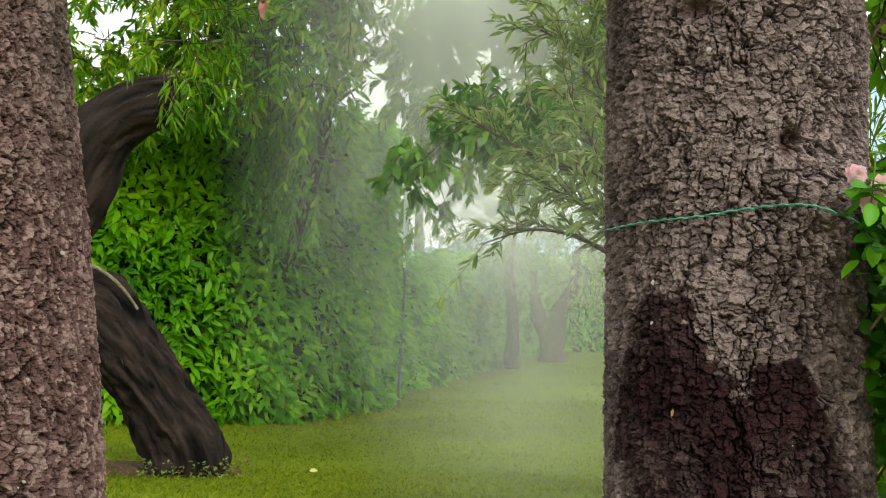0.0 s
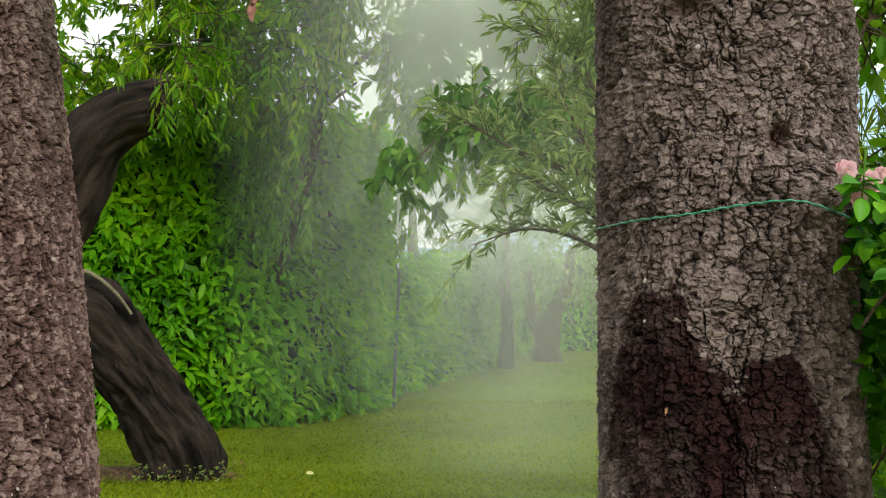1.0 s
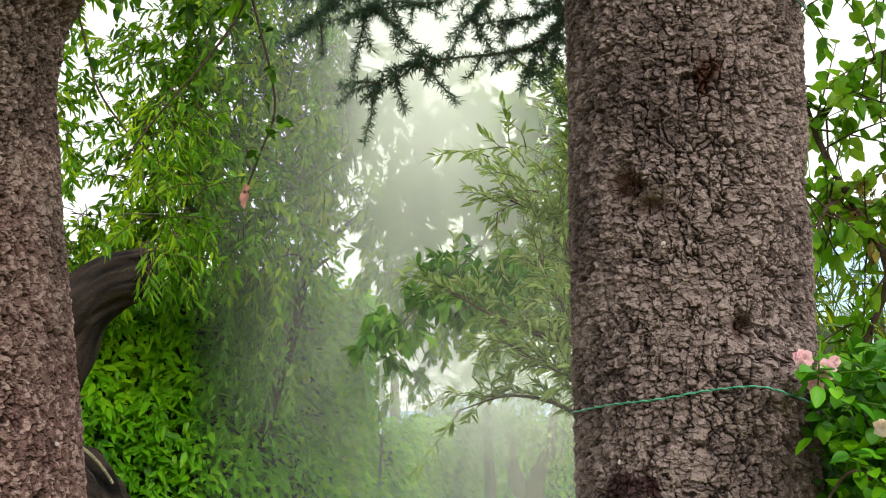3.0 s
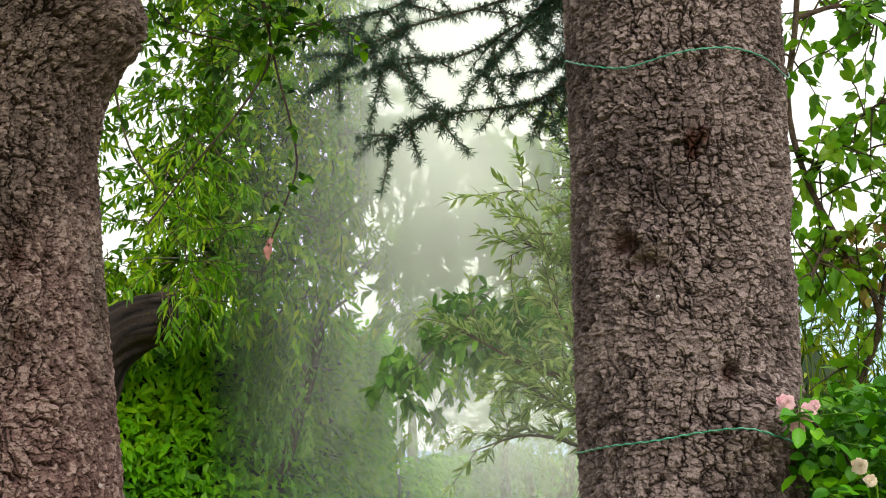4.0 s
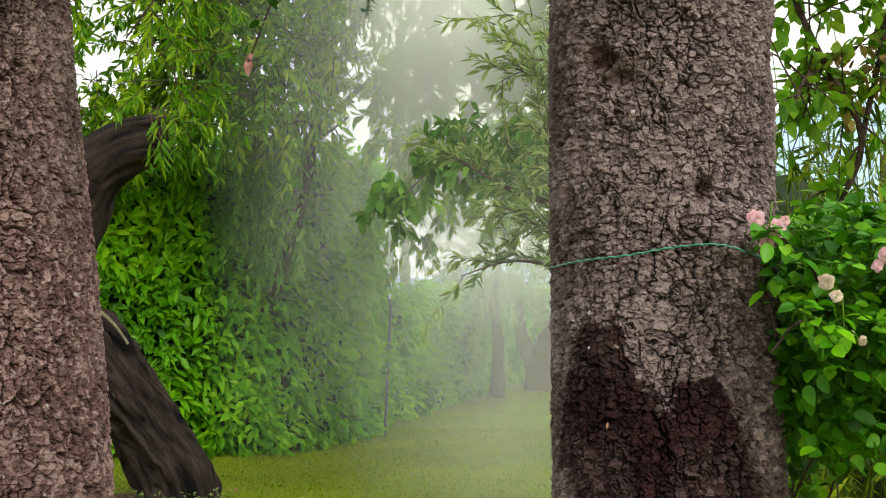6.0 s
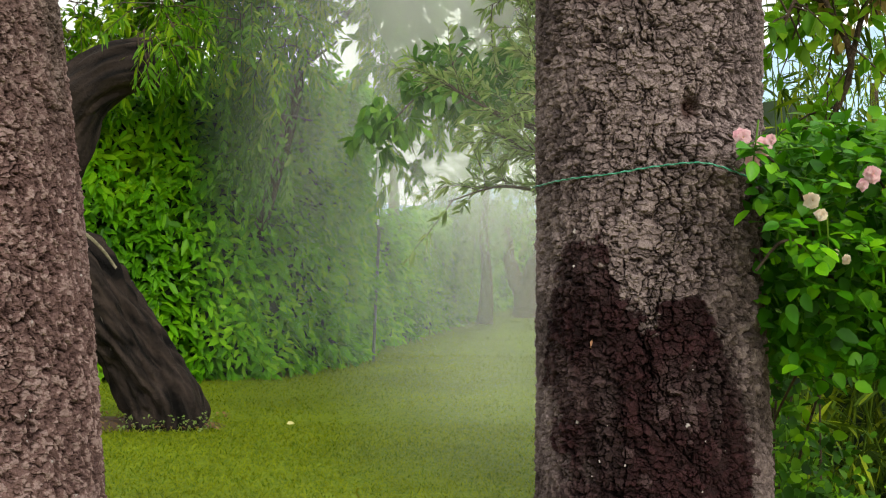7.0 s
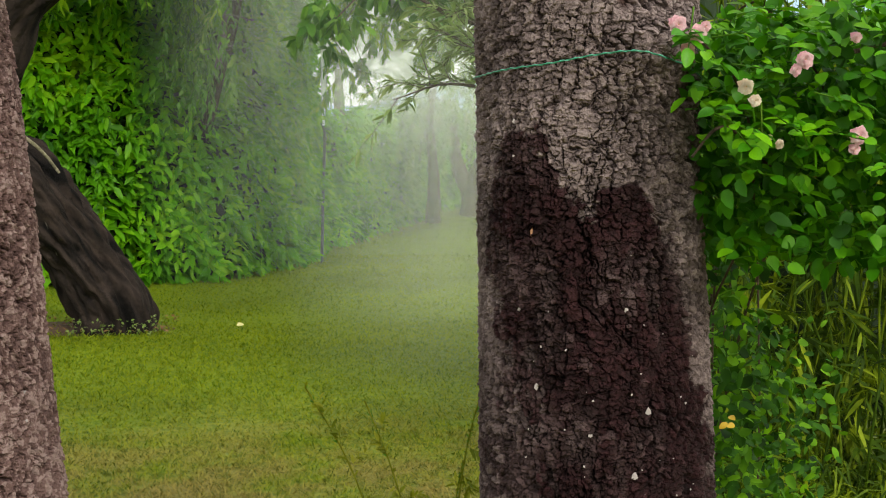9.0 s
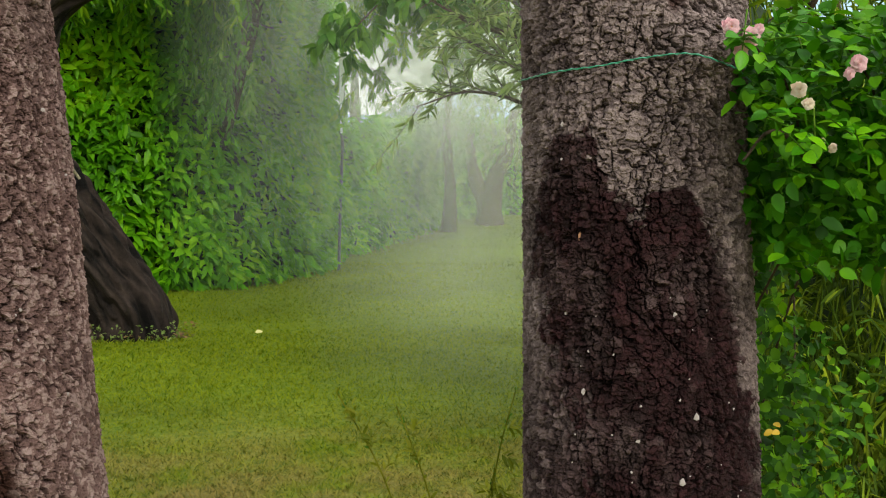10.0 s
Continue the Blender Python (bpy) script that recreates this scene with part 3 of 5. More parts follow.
def on_trunk(zs, cx, cy, rad, x, z, out=0.0):
    """A point of the trunk's front at x and height z."""
    c, r, y = np.interp(z, zs, cx), np.interp(z, zs, rad), np.interp(z, zs, cy)
    s = np.clip((x - c) / r, -0.995, 0.995)
    return np.array([c + (r + out) * s, y - (r + out) * math.sqrt(1 - s * s), z])


def fleck(size, rng):
    """A small uneven scale of resin or lichen."""
    bm = bmesh.new()
    bmesh.ops.create_icosphere(bm, subdivisions=1, radius=1)
    for v in bm.verts:
        v.co *= rng.uniform(0.45, 1.3)
        v.co.x *= size * 0.8
        v.co.y *= size * 0.18
        v.co.z *= size
    return bm


def build_cedar():
    t = thing("cedar_tree", "tall cedar with grey scaly bark and a dark wet stain", "tree")
    part("trunk", bark_trunk("trunk", RT_Z, RT_X, RT_Y, RT_R, 1.0, dents=RT_DENTS, wet_edge=WET_EDGE), M_BARK, t)
    rng = np.random.default_rng(3)
    spots = [(0.205, 1.675, 0.006), (0.205, 1.62, 0.006), (0.38, 1.47, 0.006), (0.375, 1.385, 0.008), (0.41, 1.225, 0.010), (0.32, 1.19, 0.007),
             (0.36, 1.185, 0.005), (0.42, 1.08, 0.006), (0.265, 1.98, 0.008), (0.39, 1.125, 0.011), (0.24, 1.26, 0.008), (0.215, 1.38, 0.006)]
    spots += [(rng.uniform(0.19, 0.5), rng.uniform(0.95, 1.45), rng.uniform(0.0015, 0.0042)) for _ in range(40)]
    for x, z, s in spots:
        f = part("resin_fleck", fleck(s * 0.65, rng), M_LICHEN, t)
        f.location = on_trunk(RT_Z, RT_X, RT_Y, RT_R, x, z, 0.001)
    f = part("bark_fleck", fleck(0.008, rng), M_ORANGE, t, "orange patch of bare inner bark")
    f.location, f.scale = on_trunk(RT_Z, RT_X, RT_Y, RT_R, 0.232, 1.50, 0.0), (0.6, 0.45, 1.1)
    # drooping boughs with rosettes of needles
    boughs = [[(0.30, 2.35, 3.55), (0.34, 3.4, 3.42), (0.42, 4.3, 3.32), (0.02, 4.5, 3.24), (-0.32, 4.5, 3.12), (-0.52, 4.45, 2.92)],
              [(0.34, 2.35, 3.3), (0.40, 3.4, 3.20), (0.40, 4.2, 3.02), (0.20, 4.5, 2.90), (-0.02, 4.5, 2.86), (-0.20, 4.5, 2.82), (-0.32, 4.5, 2.71)],
              [(0.28, 2.35, 3.9), (0.22, 3.6, 3.68), (0.0, 4.4, 3.42), (-0.3, 4.7, 3.30), (-0.6, 4.8, 3.26)],
              [(0.36, 2.35, 3.4), (0.42, 3.6, 3.28), (0.36, 4.5, 3.05), (0.26, 4.7, 2.94), (0.20, 4.7, 2.80)],
              [(0.30, 2.35, 3.7), (0.40, 3.6, 3.45), (0.36, 4.3, 3.28), (0.15, 4.5, 3.18), (-0.08, 4.5, 3.05), (-0.28, 4.5, 3.04), (-0.36, 4.5, 2.80)],
              [(0.30, 2.35, 3.8), (0.34, 3.8, 3.42), (0.24, 4.5, 3.24), (0.10, 4.6, 3.10), (0.0, 4.6, 2.98), (-0.06, 4.6, 2.84)],
              [(0.32, 2.35, 3.6), (0.42, 3.9, 3.36), (0.40, 4.6, 3.20), (0.30, 4.7, 3.08), (0.12, 4.7, 3.02)]]
    for b in boughs:
        c = curve_pts(b, 40) + np.linspace(0, 0.10, 40)[:, None] * (0, 0, 1)
        bough = part("bough", tubes("bough", [c], [(0.015, 0.002)], 6), M_TWIG, t)
        idx = rng.integers(17, 39, 30)
        dirs = np.stack([rng.normal(-0.2, 0.8, 30), rng.normal(0, 0.5, 30), rng.uniform(-1.3, 0.5, 30)], -1)
        twigs = grow_twigs(c[idx], dirs, rng.uniform(0.06, 0.24, 30), 0.5, rng) + [c[18:]]
        part("twig_mass", tubes("twig_mass", twigs, [(0.004, 0.0015)] * len(twigs), 4), M_TWIG, bough, kind="stuff")
        C, D = [], []
        for line in twigs:
            ln = np.linalg.norm(np.diff(line, axis=0), axis=1).sum()
            tt = np.linspace(0.08, 1, max(3, int(ln / 0.020))) * (len(line) - 1)
            i = np.minimum(tt.astype(int), len(line) - 2)
            C.append(line[i] + (tt - i)[:, None] * (line[i + 1] - line[i]))
            D.append(unit(line[i + 1] - line[i]))
        C, D = np.repeat(np.concatenate(C), 30, 0), np.repeat(np.concatenate(D), 30, 0)
        way = unit(rng.normal(0, 1, C.shape) + 0.4 * D)
        part("needle_foliage", leaf_mesh("needle_foliage", C, way, rng.normal(0, 1, C.shape), rng.uniform(0.020, 0.042, len(C)), 0.0030, 0.2, 0.1, True), M_NEEDLE, bough, "dark green cedar needles in rosettes", "stuff")
    return t


LT_Z = (-0.1, 0.0, 0.5, 0.9, 1.32, 1.68, 2.06, 2.26, 2.36, 2.5, 3.2, 5.0, 7.5)
LT_EDGE = (-0.42, -0.46, -0.50, -0.536, -0.576, -0.612, -0.662, -0.686, -0.676, -0.612, -0.72, -0.9, -1.05)
LT_R = (0.31, 0.27, 0.225, 0.21, 0.205, 0.20, 0.19, 0.185, 0.19, 0.21, 0.17, 0.12, 0.012)
LT_X = tuple(e - r for e, r in zip(LT_EDGE, LT_R))
LT_Y = (2.30,) * 13


def build_left_conifer():
    t = thing("conifer_tree", "leaning conifer with reddish flaking bark and old branch scars", "tree")
    dents = ((-0.655, 1.06, 0.013, 0.03, -0.03, 0.9), (-0.662, 1.10, 0.012, 0.03, -0.03, 0.9), (-0.672, 1.145, 0.010, 0.02, -0.02, 0.7), (-0.630, 1.10, 0.012, 0.05, 0.008, 0.0), (-0.80, 1.93, 0.012, 0.06, -0.03, 0.35), (-0.74, 1.92, 0.010, 0.03, -0.02, 0.5), (-0.75, 2.05, 0.010, 0.025, -0.02, 0.5), (-0.61, 2.42, 0.013, 0.04, -0.02, 0.4), (-0.63, 2.46, 0.04, 0.08, 0.03, 0))
    part("trunk", bark_trunk("trunk", LT_Z, LT_X, LT_Y, LT_R, 21.0, dents=dents, fine=(14, 110), plate=(0.0115, 0.0190), step=0.0019, flecked=0.75, relief=1.0), M_BARK_RED, t)
    part("branch", gnarled("branch", [(-0.88, 2.32, 2.34), (-0.75, 2.26, 2.44), (-0.70, 2.25, 2.62), (-0.62, 2.3, 3.2)], (0.09, 0.085, 0.075, 0.05), 4.0, 18, 30), M_BARK_RED, t)
    rng = np.random.default_rng(5)
    for _ in range(14):
        x, z = rng.uniform(-0.74, -0.56), rng.uniform(0.9, 1.75)
        f = part("resin_fleck", fleck(rng.uniform(0.002, 0.005), rng), M_LICHEN, t)
        f.location = on_trunk(LT_Z, LT_X, LT_Y, LT_R, x, z, 0.0)
    return t


def build_wire(path, label):
    """A thin green wire tied round the cedar."""
    zmid = path[0][1]
    front = [on_trunk(RT_Z, RT_X, RT_Y, RT_R, x, z, 0.006 + (0.026 if 0.36 < x < 0.47 and z < 2 else 0)) for x, z in path]
    c, r = np.interp(zmid, RT_Z, RT_X), np.interp(zmid, RT_Z, RT_R) + 0.006
    back = [(c + r * math.sin(a), 2.24 - r * math.cos(a), zmid) for a in np.radians(np.arange(100, 261, 16))]
    ring = np.array([*front, *back, front[0]])
    w = thing("garden_wire", label, "wire", "wires round the cedar")
    part("strand", tubes("strand", [curve_pts(ring, 120)], [(0.0012, 0.0012)], 6), M_WIRE, w)
    coil = curve_pts(ring, 400)[:150]
    a = np.linspace(0, 130, 150)
    coil = coil + 0.0011 * np.stack([np.zeros(150), np.cos(a), np.sin(a)], -1)
    part("twist", tubes("twist", [coil], [(0.0009, 0.0009)], 4), M_WIRE_LIGHT, w, "paler twisted strand")


build_cedar()
build_left_conifer()
build_wire([(0.155, 1.746), (0.20, 1.755), (0.26, 1.762), (0.32, 1.773), (0.38, 1.778), (0.43, 1.764), (0.49, 1.75)], "thin twisted green wire tied round the cedar at head height")
build_wire([(0.145, 2.402), (0.175, 2.370), (0.225, 2.350), (0.31, 2.366), (0.39, 2.375), (0.44, 2.37), (0.49, 2.355)], "slack green wire round the cedar above the knots")


# ---------------------------------------------------------------- hedges
def build_hedge(name, base, height, seed, density, label, leaf=0.165, deep=0.24):
    """A clipped laurel hedge along a line on the ground: a dark shade wall and leafy face."""
    rng = np.random.default_rng(seed)
    h = thing(name, label, "hedge")
    base = np.array(base, float)
    seg = np.diff(base, axis=0)
    ln = np.linalg.norm(seg, axis=1)
    tops = np.interp(np.r_[0, np.cumsum(ln)], np.linspace(0, ln.sum(), len(height)), height)
    # a wall set back behind the leaves, its dark colour painted in for shade
    line = np.stack([np.interp(np.linspace(0, ln.sum(), 60), np.r_[0, np.cumsum(ln)], base[:, k]) for k in (0, 1)], -1)
    d = unit(np.gradient(line, axis=0))
    nrm = np.stack([d[:, 1], -d[:, 0]], -1)
    hh = np.interp(np.linspace(0, 1, 60), np.linspace(0, 1, len(height)), height)
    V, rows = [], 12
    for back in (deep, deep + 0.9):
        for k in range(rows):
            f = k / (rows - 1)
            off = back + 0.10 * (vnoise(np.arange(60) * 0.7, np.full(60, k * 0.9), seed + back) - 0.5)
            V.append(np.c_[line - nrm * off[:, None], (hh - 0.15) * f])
    V = np.array(V).reshape(2, rows, 60, 3)
    idx = np.arange(2 * rows * 60).reshape(2, rows, 60)
    Q = []
    for s in (0, 1):
        g = idx[s]
        Q.append(np.stack([g[:-1, :-1], g[:-1, 1:], g[1:, 1:], g[1:, :-1]], -1).reshape(-1, 4))
    Q.append(np.stack([idx[0, -1, :-1], idx[0, -1, 1:], idx[1, -1, 1:], idx[1, -1, :-1]], -1))
    for e in (0, -1):
        Q.append(np.stack([idx[0, :-1, e], idx[1, :-1, e], idx[1, 1:, e], idx[0, 1:, e]], -1))
    part("shade_core", mesh_np("shade_core", V.reshape(-1, 3), np.concatenate(Q)), M_CORE, h, "dark wall inside the hedge, its shade put into the colour")
    n = int(density * (ln * (tops[:-1] + tops[1:]) / 2).sum())
    k = rng.choice(len(ln), n, p=ln / ln.sum())
    f = rng.random(n)
    xy = base[k] + seg[k] * f[:, None]
    t = unit(seg[k])
    out = np.stack([t[:, 1], -t[:, 0]], -1)
    z = rng.random(n) ** 0.95 * (tops[k] * (1 - f) + tops[k + 1] * f)
    bulge = 0.22 * (vnoise(xy[:, 0] * 2.2 + xy[:, 1] * 2.2, z * 2.0, seed) - 0.5) + 0.12 * (vnoise(xy[:, 0] * 6 + xy[:, 1] * 6, z * 5.0, seed + 1) - 0.5)
    depth = bulge - deep * rng.random(n) ** 2.2
    P = np.c_[xy + out * depth[:, None], z + 0.04]
    D = np.c_[out * rng.uniform(0.1, 1.0, n)[:, None] + t * rng.normal(0, 0.75, n)[:, None], rng.normal(-0.25, 0.5, n)]
    N = np.c_[out * 0.8, np.full(n, 0.7)] + rng.normal(0, 0.4, (n, 3))
    L = leaf * rng.uniform(0.6, 1.2, n)
    part("foliage", leaf_mesh("foliage", P, D, N, L, L * rng.uniform(0.34, 0.46, n), 0.3, 0.35), M_LAUREL, h, "glossy bright green laurel leaves", "stuff")
    return h


build_hedge("laurel_hedge", [(-6.2, 14.6), (-3.4, 14.9), (-2.63, 15.15), (-1.8, 15.7), (-1.2, 17.0), (-1.0, 18.6)], (3.2, 3.3, 3.5, 3.6, 3.6, 3.5), 31, 640,
            "tall clipped laurel hedge with bright green leaves along the lawn")
build_hedge("low_laurel_hedge", [(-1.25, 19.0), (-0.75, 20.7), (-0.26, 23.1), (0.36, 26.2), (0.70, 29.5), (1.7, 32.0), (5.0, 34.0)], (2.0, 2.1, 2.2, 2.3, 2.4), 37, 360,
            "lower laurel hedge running on behind the sprinkler")


# ---------------------------------------------------------------- old cut tree by the hedge
def build_old_tree():
    t = thing("old_olive_tree", "old dark gnarled leaning trunk with a sawn limb beside the hedge", "tree")
    part("leaning_trunk", gnarled("leaning_trunk", [(-2.37, 11.65, -0.1), (-2.39, 11.62, 0.16), (-2.58, 11.55, 0.52), (-2.83, 11.45, 0.92), (-3.10, 11.35, 1.24), (-3.5, 11.3, 1.46)], (0.33, 0.29, 0.27, 0.29, 0.36, 0.30), 2.0, 130, 220), M_OLDWOOD, t, "dark wet leaning trunk with peeling bark")
    part("stem", gnarled("stem", [(-3.6, 11.5, -0.1), (-3.56, 11.4, 1.0), (-3.46, 11.3, 1.9), (-3.26, 11.25, 2.40), (-3.04, 11.25, 2.78), (-2.76, 11.22, 2.98), (-2.42, 11.2, 3.05)], (0.33, 0.27, 0.24, 0.25, 0.32, 0.26, 0.20), 6.0, 70, 140), M_OLDWOOD, t, "dark upright stem with a sawn-off limb")
    part("bark_strand", tubes("bark_strand", [curve_pts([(-2.95, 11.08, 1.18), (-2.83, 11.13, 0.98), (-2.77, 11.20, 0.76), (-2.76, 11.27, 0.64)], 12)], [(0.009, 0.004)], 5), M_TWIG_GREY, t, "pale loose strand of bark")
    part("cut_rim", tubes("cut_rim", [curve_pts([(-3.20, 11.10, 1.69), (-3.06, 11.06, 1.70), (-2.92, 11.08, 1.62), (-2.80, 11.14, 1.49), (-2.72, 11.20, 1.36)], 14)], [(0.02, 0.012)], 6), M_RIM, t, "pale rim of torn wood")
    rng = np.random.default_rng(8)
    s = np.stack([rng.uniform(-2.60, -2.1, 60), rng.uniform(10.9, 11.5, 60), rng.uniform(3.15, 4.6, 60)], -1)
    tw = grow_twigs(s, rng.normal(0, 0.7, (60, 3)) + (0.3, 0, -0.2), 0.5, 1.2, rng)
    part("twig_mass", tubes("twig_mass", tw, [(0.006, 0.002)] * len(tw), 4), M_TWIG, t, kind="stuff")
    part("foliage", leaf_mesh("foliage", *leaves_on(tw, 17, 0.13, 0.026, rng, 0.8, hang=0.3)), M_WILLOW, t, "narrow yellow-green leaves", "stuff")


def build_hanging_tree():
    """Tree rising out of the hedge, its leafy shoots hanging over the face."""
    t = thing("drooping_tree", "tree with hanging dark and yellow-green shoots over the hedge", "tree")
    part("trunk", gnarled("trunk", [(-2.5, 16.6, 0), (-2.35, 16.0, 1.2), (-2.0, 15.2, 2.05), (-1.68, 14.8, 3.05), (-1.55, 14.8, 4.4), (-1.5, 15.2, 6.0)], (0.11, 0.09, 0.065, 0.06, 0.04, 0.02), 3.0, 24, 70), M_OLDWOOD, t)
    limbs = [[(-1.68, 14.95, 3.5), (-1.3, 14.8, 3.9), (-0.8, 14.7, 4.25), (-0.2, 14.6, 4.3)], [(-1.65, 14.95, 3.9), (-1.4, 14.9, 4.6), (-0.9, 14.8, 5.0), (-0.5, 14.8, 5.9)],
             [(-1.62, 15.0, 4.2), (-1.4, 14.9, 5.2), (-1.35, 14.9, 6.4)], [(-1.62, 15.0, 4.3), (-2.2, 14.6, 4.9), (-2.9, 14.2, 5.2)], [(-1.7, 14.95, 3.4), (-2.2, 14.5, 3.9), (-2.8, 14.0, 4.1)],
             [(-1.9, 14.95, 2.4), (-1.6, 14.6, 3.4), (-1.2, 14.4, 3.7)], [(-1.55, 15.1, 4.9), (-0.9, 15.0, 5.6), (-0.3, 15.0, 5.9)]]
    for b in limbs:
        part("limb", tubes("limb", [curve_pts(b, 16)], [(0.045, 0.012)], 7), M_TWIG_GREY, t)
    rng = np.random.default_rng(9)
    s = np.concatenate([curve_pts(b, 40)[rng.integers(8, 40, 17)] for b in limbs]) + rng.normal(0, 0.12, (17 * len(limbs), 3))
    bare = grow_twigs(s[::3], rng.normal(0, 0.6, (len(s[::3]), 3)) + (0.3, 0, 0.3), 0.9, 0.5, rng)
    part("bare_twig_mass", tubes("bare_twig_mass", bare, [(0.010, 0.003)] * len(bare), 4), M_TWIG_GREY, t, kind="stuff")
    s = s[(s[:, 0] < -1.7) | (s[:, 2] > 4.4)]
    tw = grow_twigs(s, rng.normal(0, 0.5, s.shape), rng.uniform(0.4, 0.85, len(s)) * np.where(s[:, 0] > -1.7, 0.6, 1.0), 2.5, rng, 7)
    part("foliage", leaf_mesh("foliage", *leaves_on(tw, 34, 0.15, 0.038, rng, 0.75, hang=0.5)), M_FAR, t, "long drooping green leaves", "stuff")
    n = 120
    s = np.stack([rng.uniform(-2.4, -1.7, n), rng.uniform(14.4, 14.9, n), rng.uniform(2.0, 4.4, n)], -1)
    s = s[s[:, 2] > 2.3 + 1.6 * np.abs(s[:, 0] + 2.0)]
    dk = grow_twigs(s, rng.normal(0, 0.3, s.shape) + (0, -0.1, -0.8), 0.8, 1.5, rng, 6, 0.08)
    part("dark_foliage", leaf_mesh("dark_foliage", *leaves_on(dk, 20, 0.09, 0.034, rng, 0.7, hang=0.5)), M_DARKLEAF, t, "dark green hanging leaves", "stuff")
    n = 1250
    s = np.stack([rng.uniform(-4.5, -1.08, n), rng.uniform(13.6, 14.5, n), rng.uniform(3.45, 7.6, n)], -1)
    s = s[vnoise(s[:, 0] * 1.6, s[:, 2] * 1.6, 12.0) > 0.25 + 0.07 * np.clip((s[:, 2] - 4.2) / 1.2, 0, 1)]
    yl = grow_twigs(s, rng.normal(0, 0.7, s.shape) + (0, 0, -0.2), 0.7, 1.1, rng, 6)
    part("yellow_twig_mass", tubes("yellow_twig_mass", yl, [(0.006, 0.002)] * len(yl), 4), M_TWIG, t, kind="stuff")
    part("yellow_foliage", leaf_mesh("yellow_foliage", *leaves_on(yl, 25, 0.145, 0.044, rng, 0.85, hang=0.25)), M_WILLOW, t, "yellow-green narrow leaves", "stuff")


def build_olive():
    t = thing("olive_tree", "olive tree with slender silvery green leaves on long shoots", "tree")
    part("trunk", gnarled("trunk", [(1.75, 10.0, -0.05), (1.72, 9.95, 0.8), (1.55, 9.85, 1.5), (1.4, 9.7, 2.2), (1.2, 9.6, 3.0)], (0.22, 0.17, 0.14, 0.10, 0.06), 5.0, 22, 50), M_OLDWOOD, t)
    limbs = [[(1.55, 9.85, 1.5), (1.15, 9.5, 1.68), (0.85, 9.3, 1.87), (0.61, 9.3, 1.98), (0.38, 9.3, 2.01), (0.0, 9.3, 1.90)], [(1.4, 9.7, 2.2), (0.95, 9.5, 2.35), (0.45, 9.3, 2.45), (-0.05, 9.2, 2.70)],
             [(1.4, 9.7, 2.1), (0.9, 9.3, 2.7), (0.6, 9.2, 3.2), (0.35, 9.1, 3.3)], [(1.2, 9.6, 3.0), (0.9, 9.4, 3.6), (0.75, 9.3, 4.2)], [(1.5, 9.8, 1.8), (1.0, 9.3, 2.0), (0.7, 9.1, 2.6), (0.55, 9.1, 2.9)],
             [(1.2, 9.6, 3.0), (1.4, 9.2, 3.6), (1.3, 9.0, 4.2)], [(1.5, 9.8, 1.9), (1.1, 9.2, 1.9), (0.75, 9.0, 2.1), (0.4, 9.0, 2.3)]]
    for b in limbs:
        part("limb", tubes("limb", [curve_pts(b, 24)], [(0.035, 0.004)], 6), M_TWIG, t)
    rng = np.random.default_rng(14)
    s, d = [], []
    for b in limbs:
        c = curve_pts(b, 50)
        i = rng.integers(12, 50, 40)
        s.append(c[i])
        d.append(unit(np.gradient(c, axis=0))[i] * 0.7 + rng.normal(0, 0.45, (40, 3)) + (-0.15, 0, 0.55))
    n = 260
    f = np.stack([0.15 + 1.15 * rng.random(n) ** 0.75, rng.uniform(9.0, 9.6, n), rng.uniform(1.45, 3.7, n)], -1)
    f = f[(f[:, 2] > 1.55 + 1.1 * np.clip(0.85 - f[:, 0], 0, 1)) & (vnoise(f[:, 0] * 4, f[:, 2] * 4, 6.0) > 0.35)]
    s.append(f)
    d.append(rng.normal(0, 0.45, f.shape) + (-0.3, 0, 0.35))
    s, d = np.concatenate(s), np.concatenate(d)
    keep = (s[:, 0] > -0.35) & (rng.random(len(s)) < np.where(s[:, 2] < 1.95 + 0.2 * (s[:, 0] < 0.5), 0.35, 1.0))
    tw = grow_twigs(s[keep], d[keep], rng.uniform(0.2, 0.5, keep.sum()), 0.6, rng)
    part("twig_mass", tubes("twig_mass", tw, [(0.004, 0.0015)] * len(tw), 4), M_TWIG, t, kind="stuff")
    part("foliage", leaf_mesh("foliage", *leaves_on(tw, 17, 0.105, 0.024, rng, 0.62)), M_OLIVE, t, "slender silvery green leaves", "stuff")


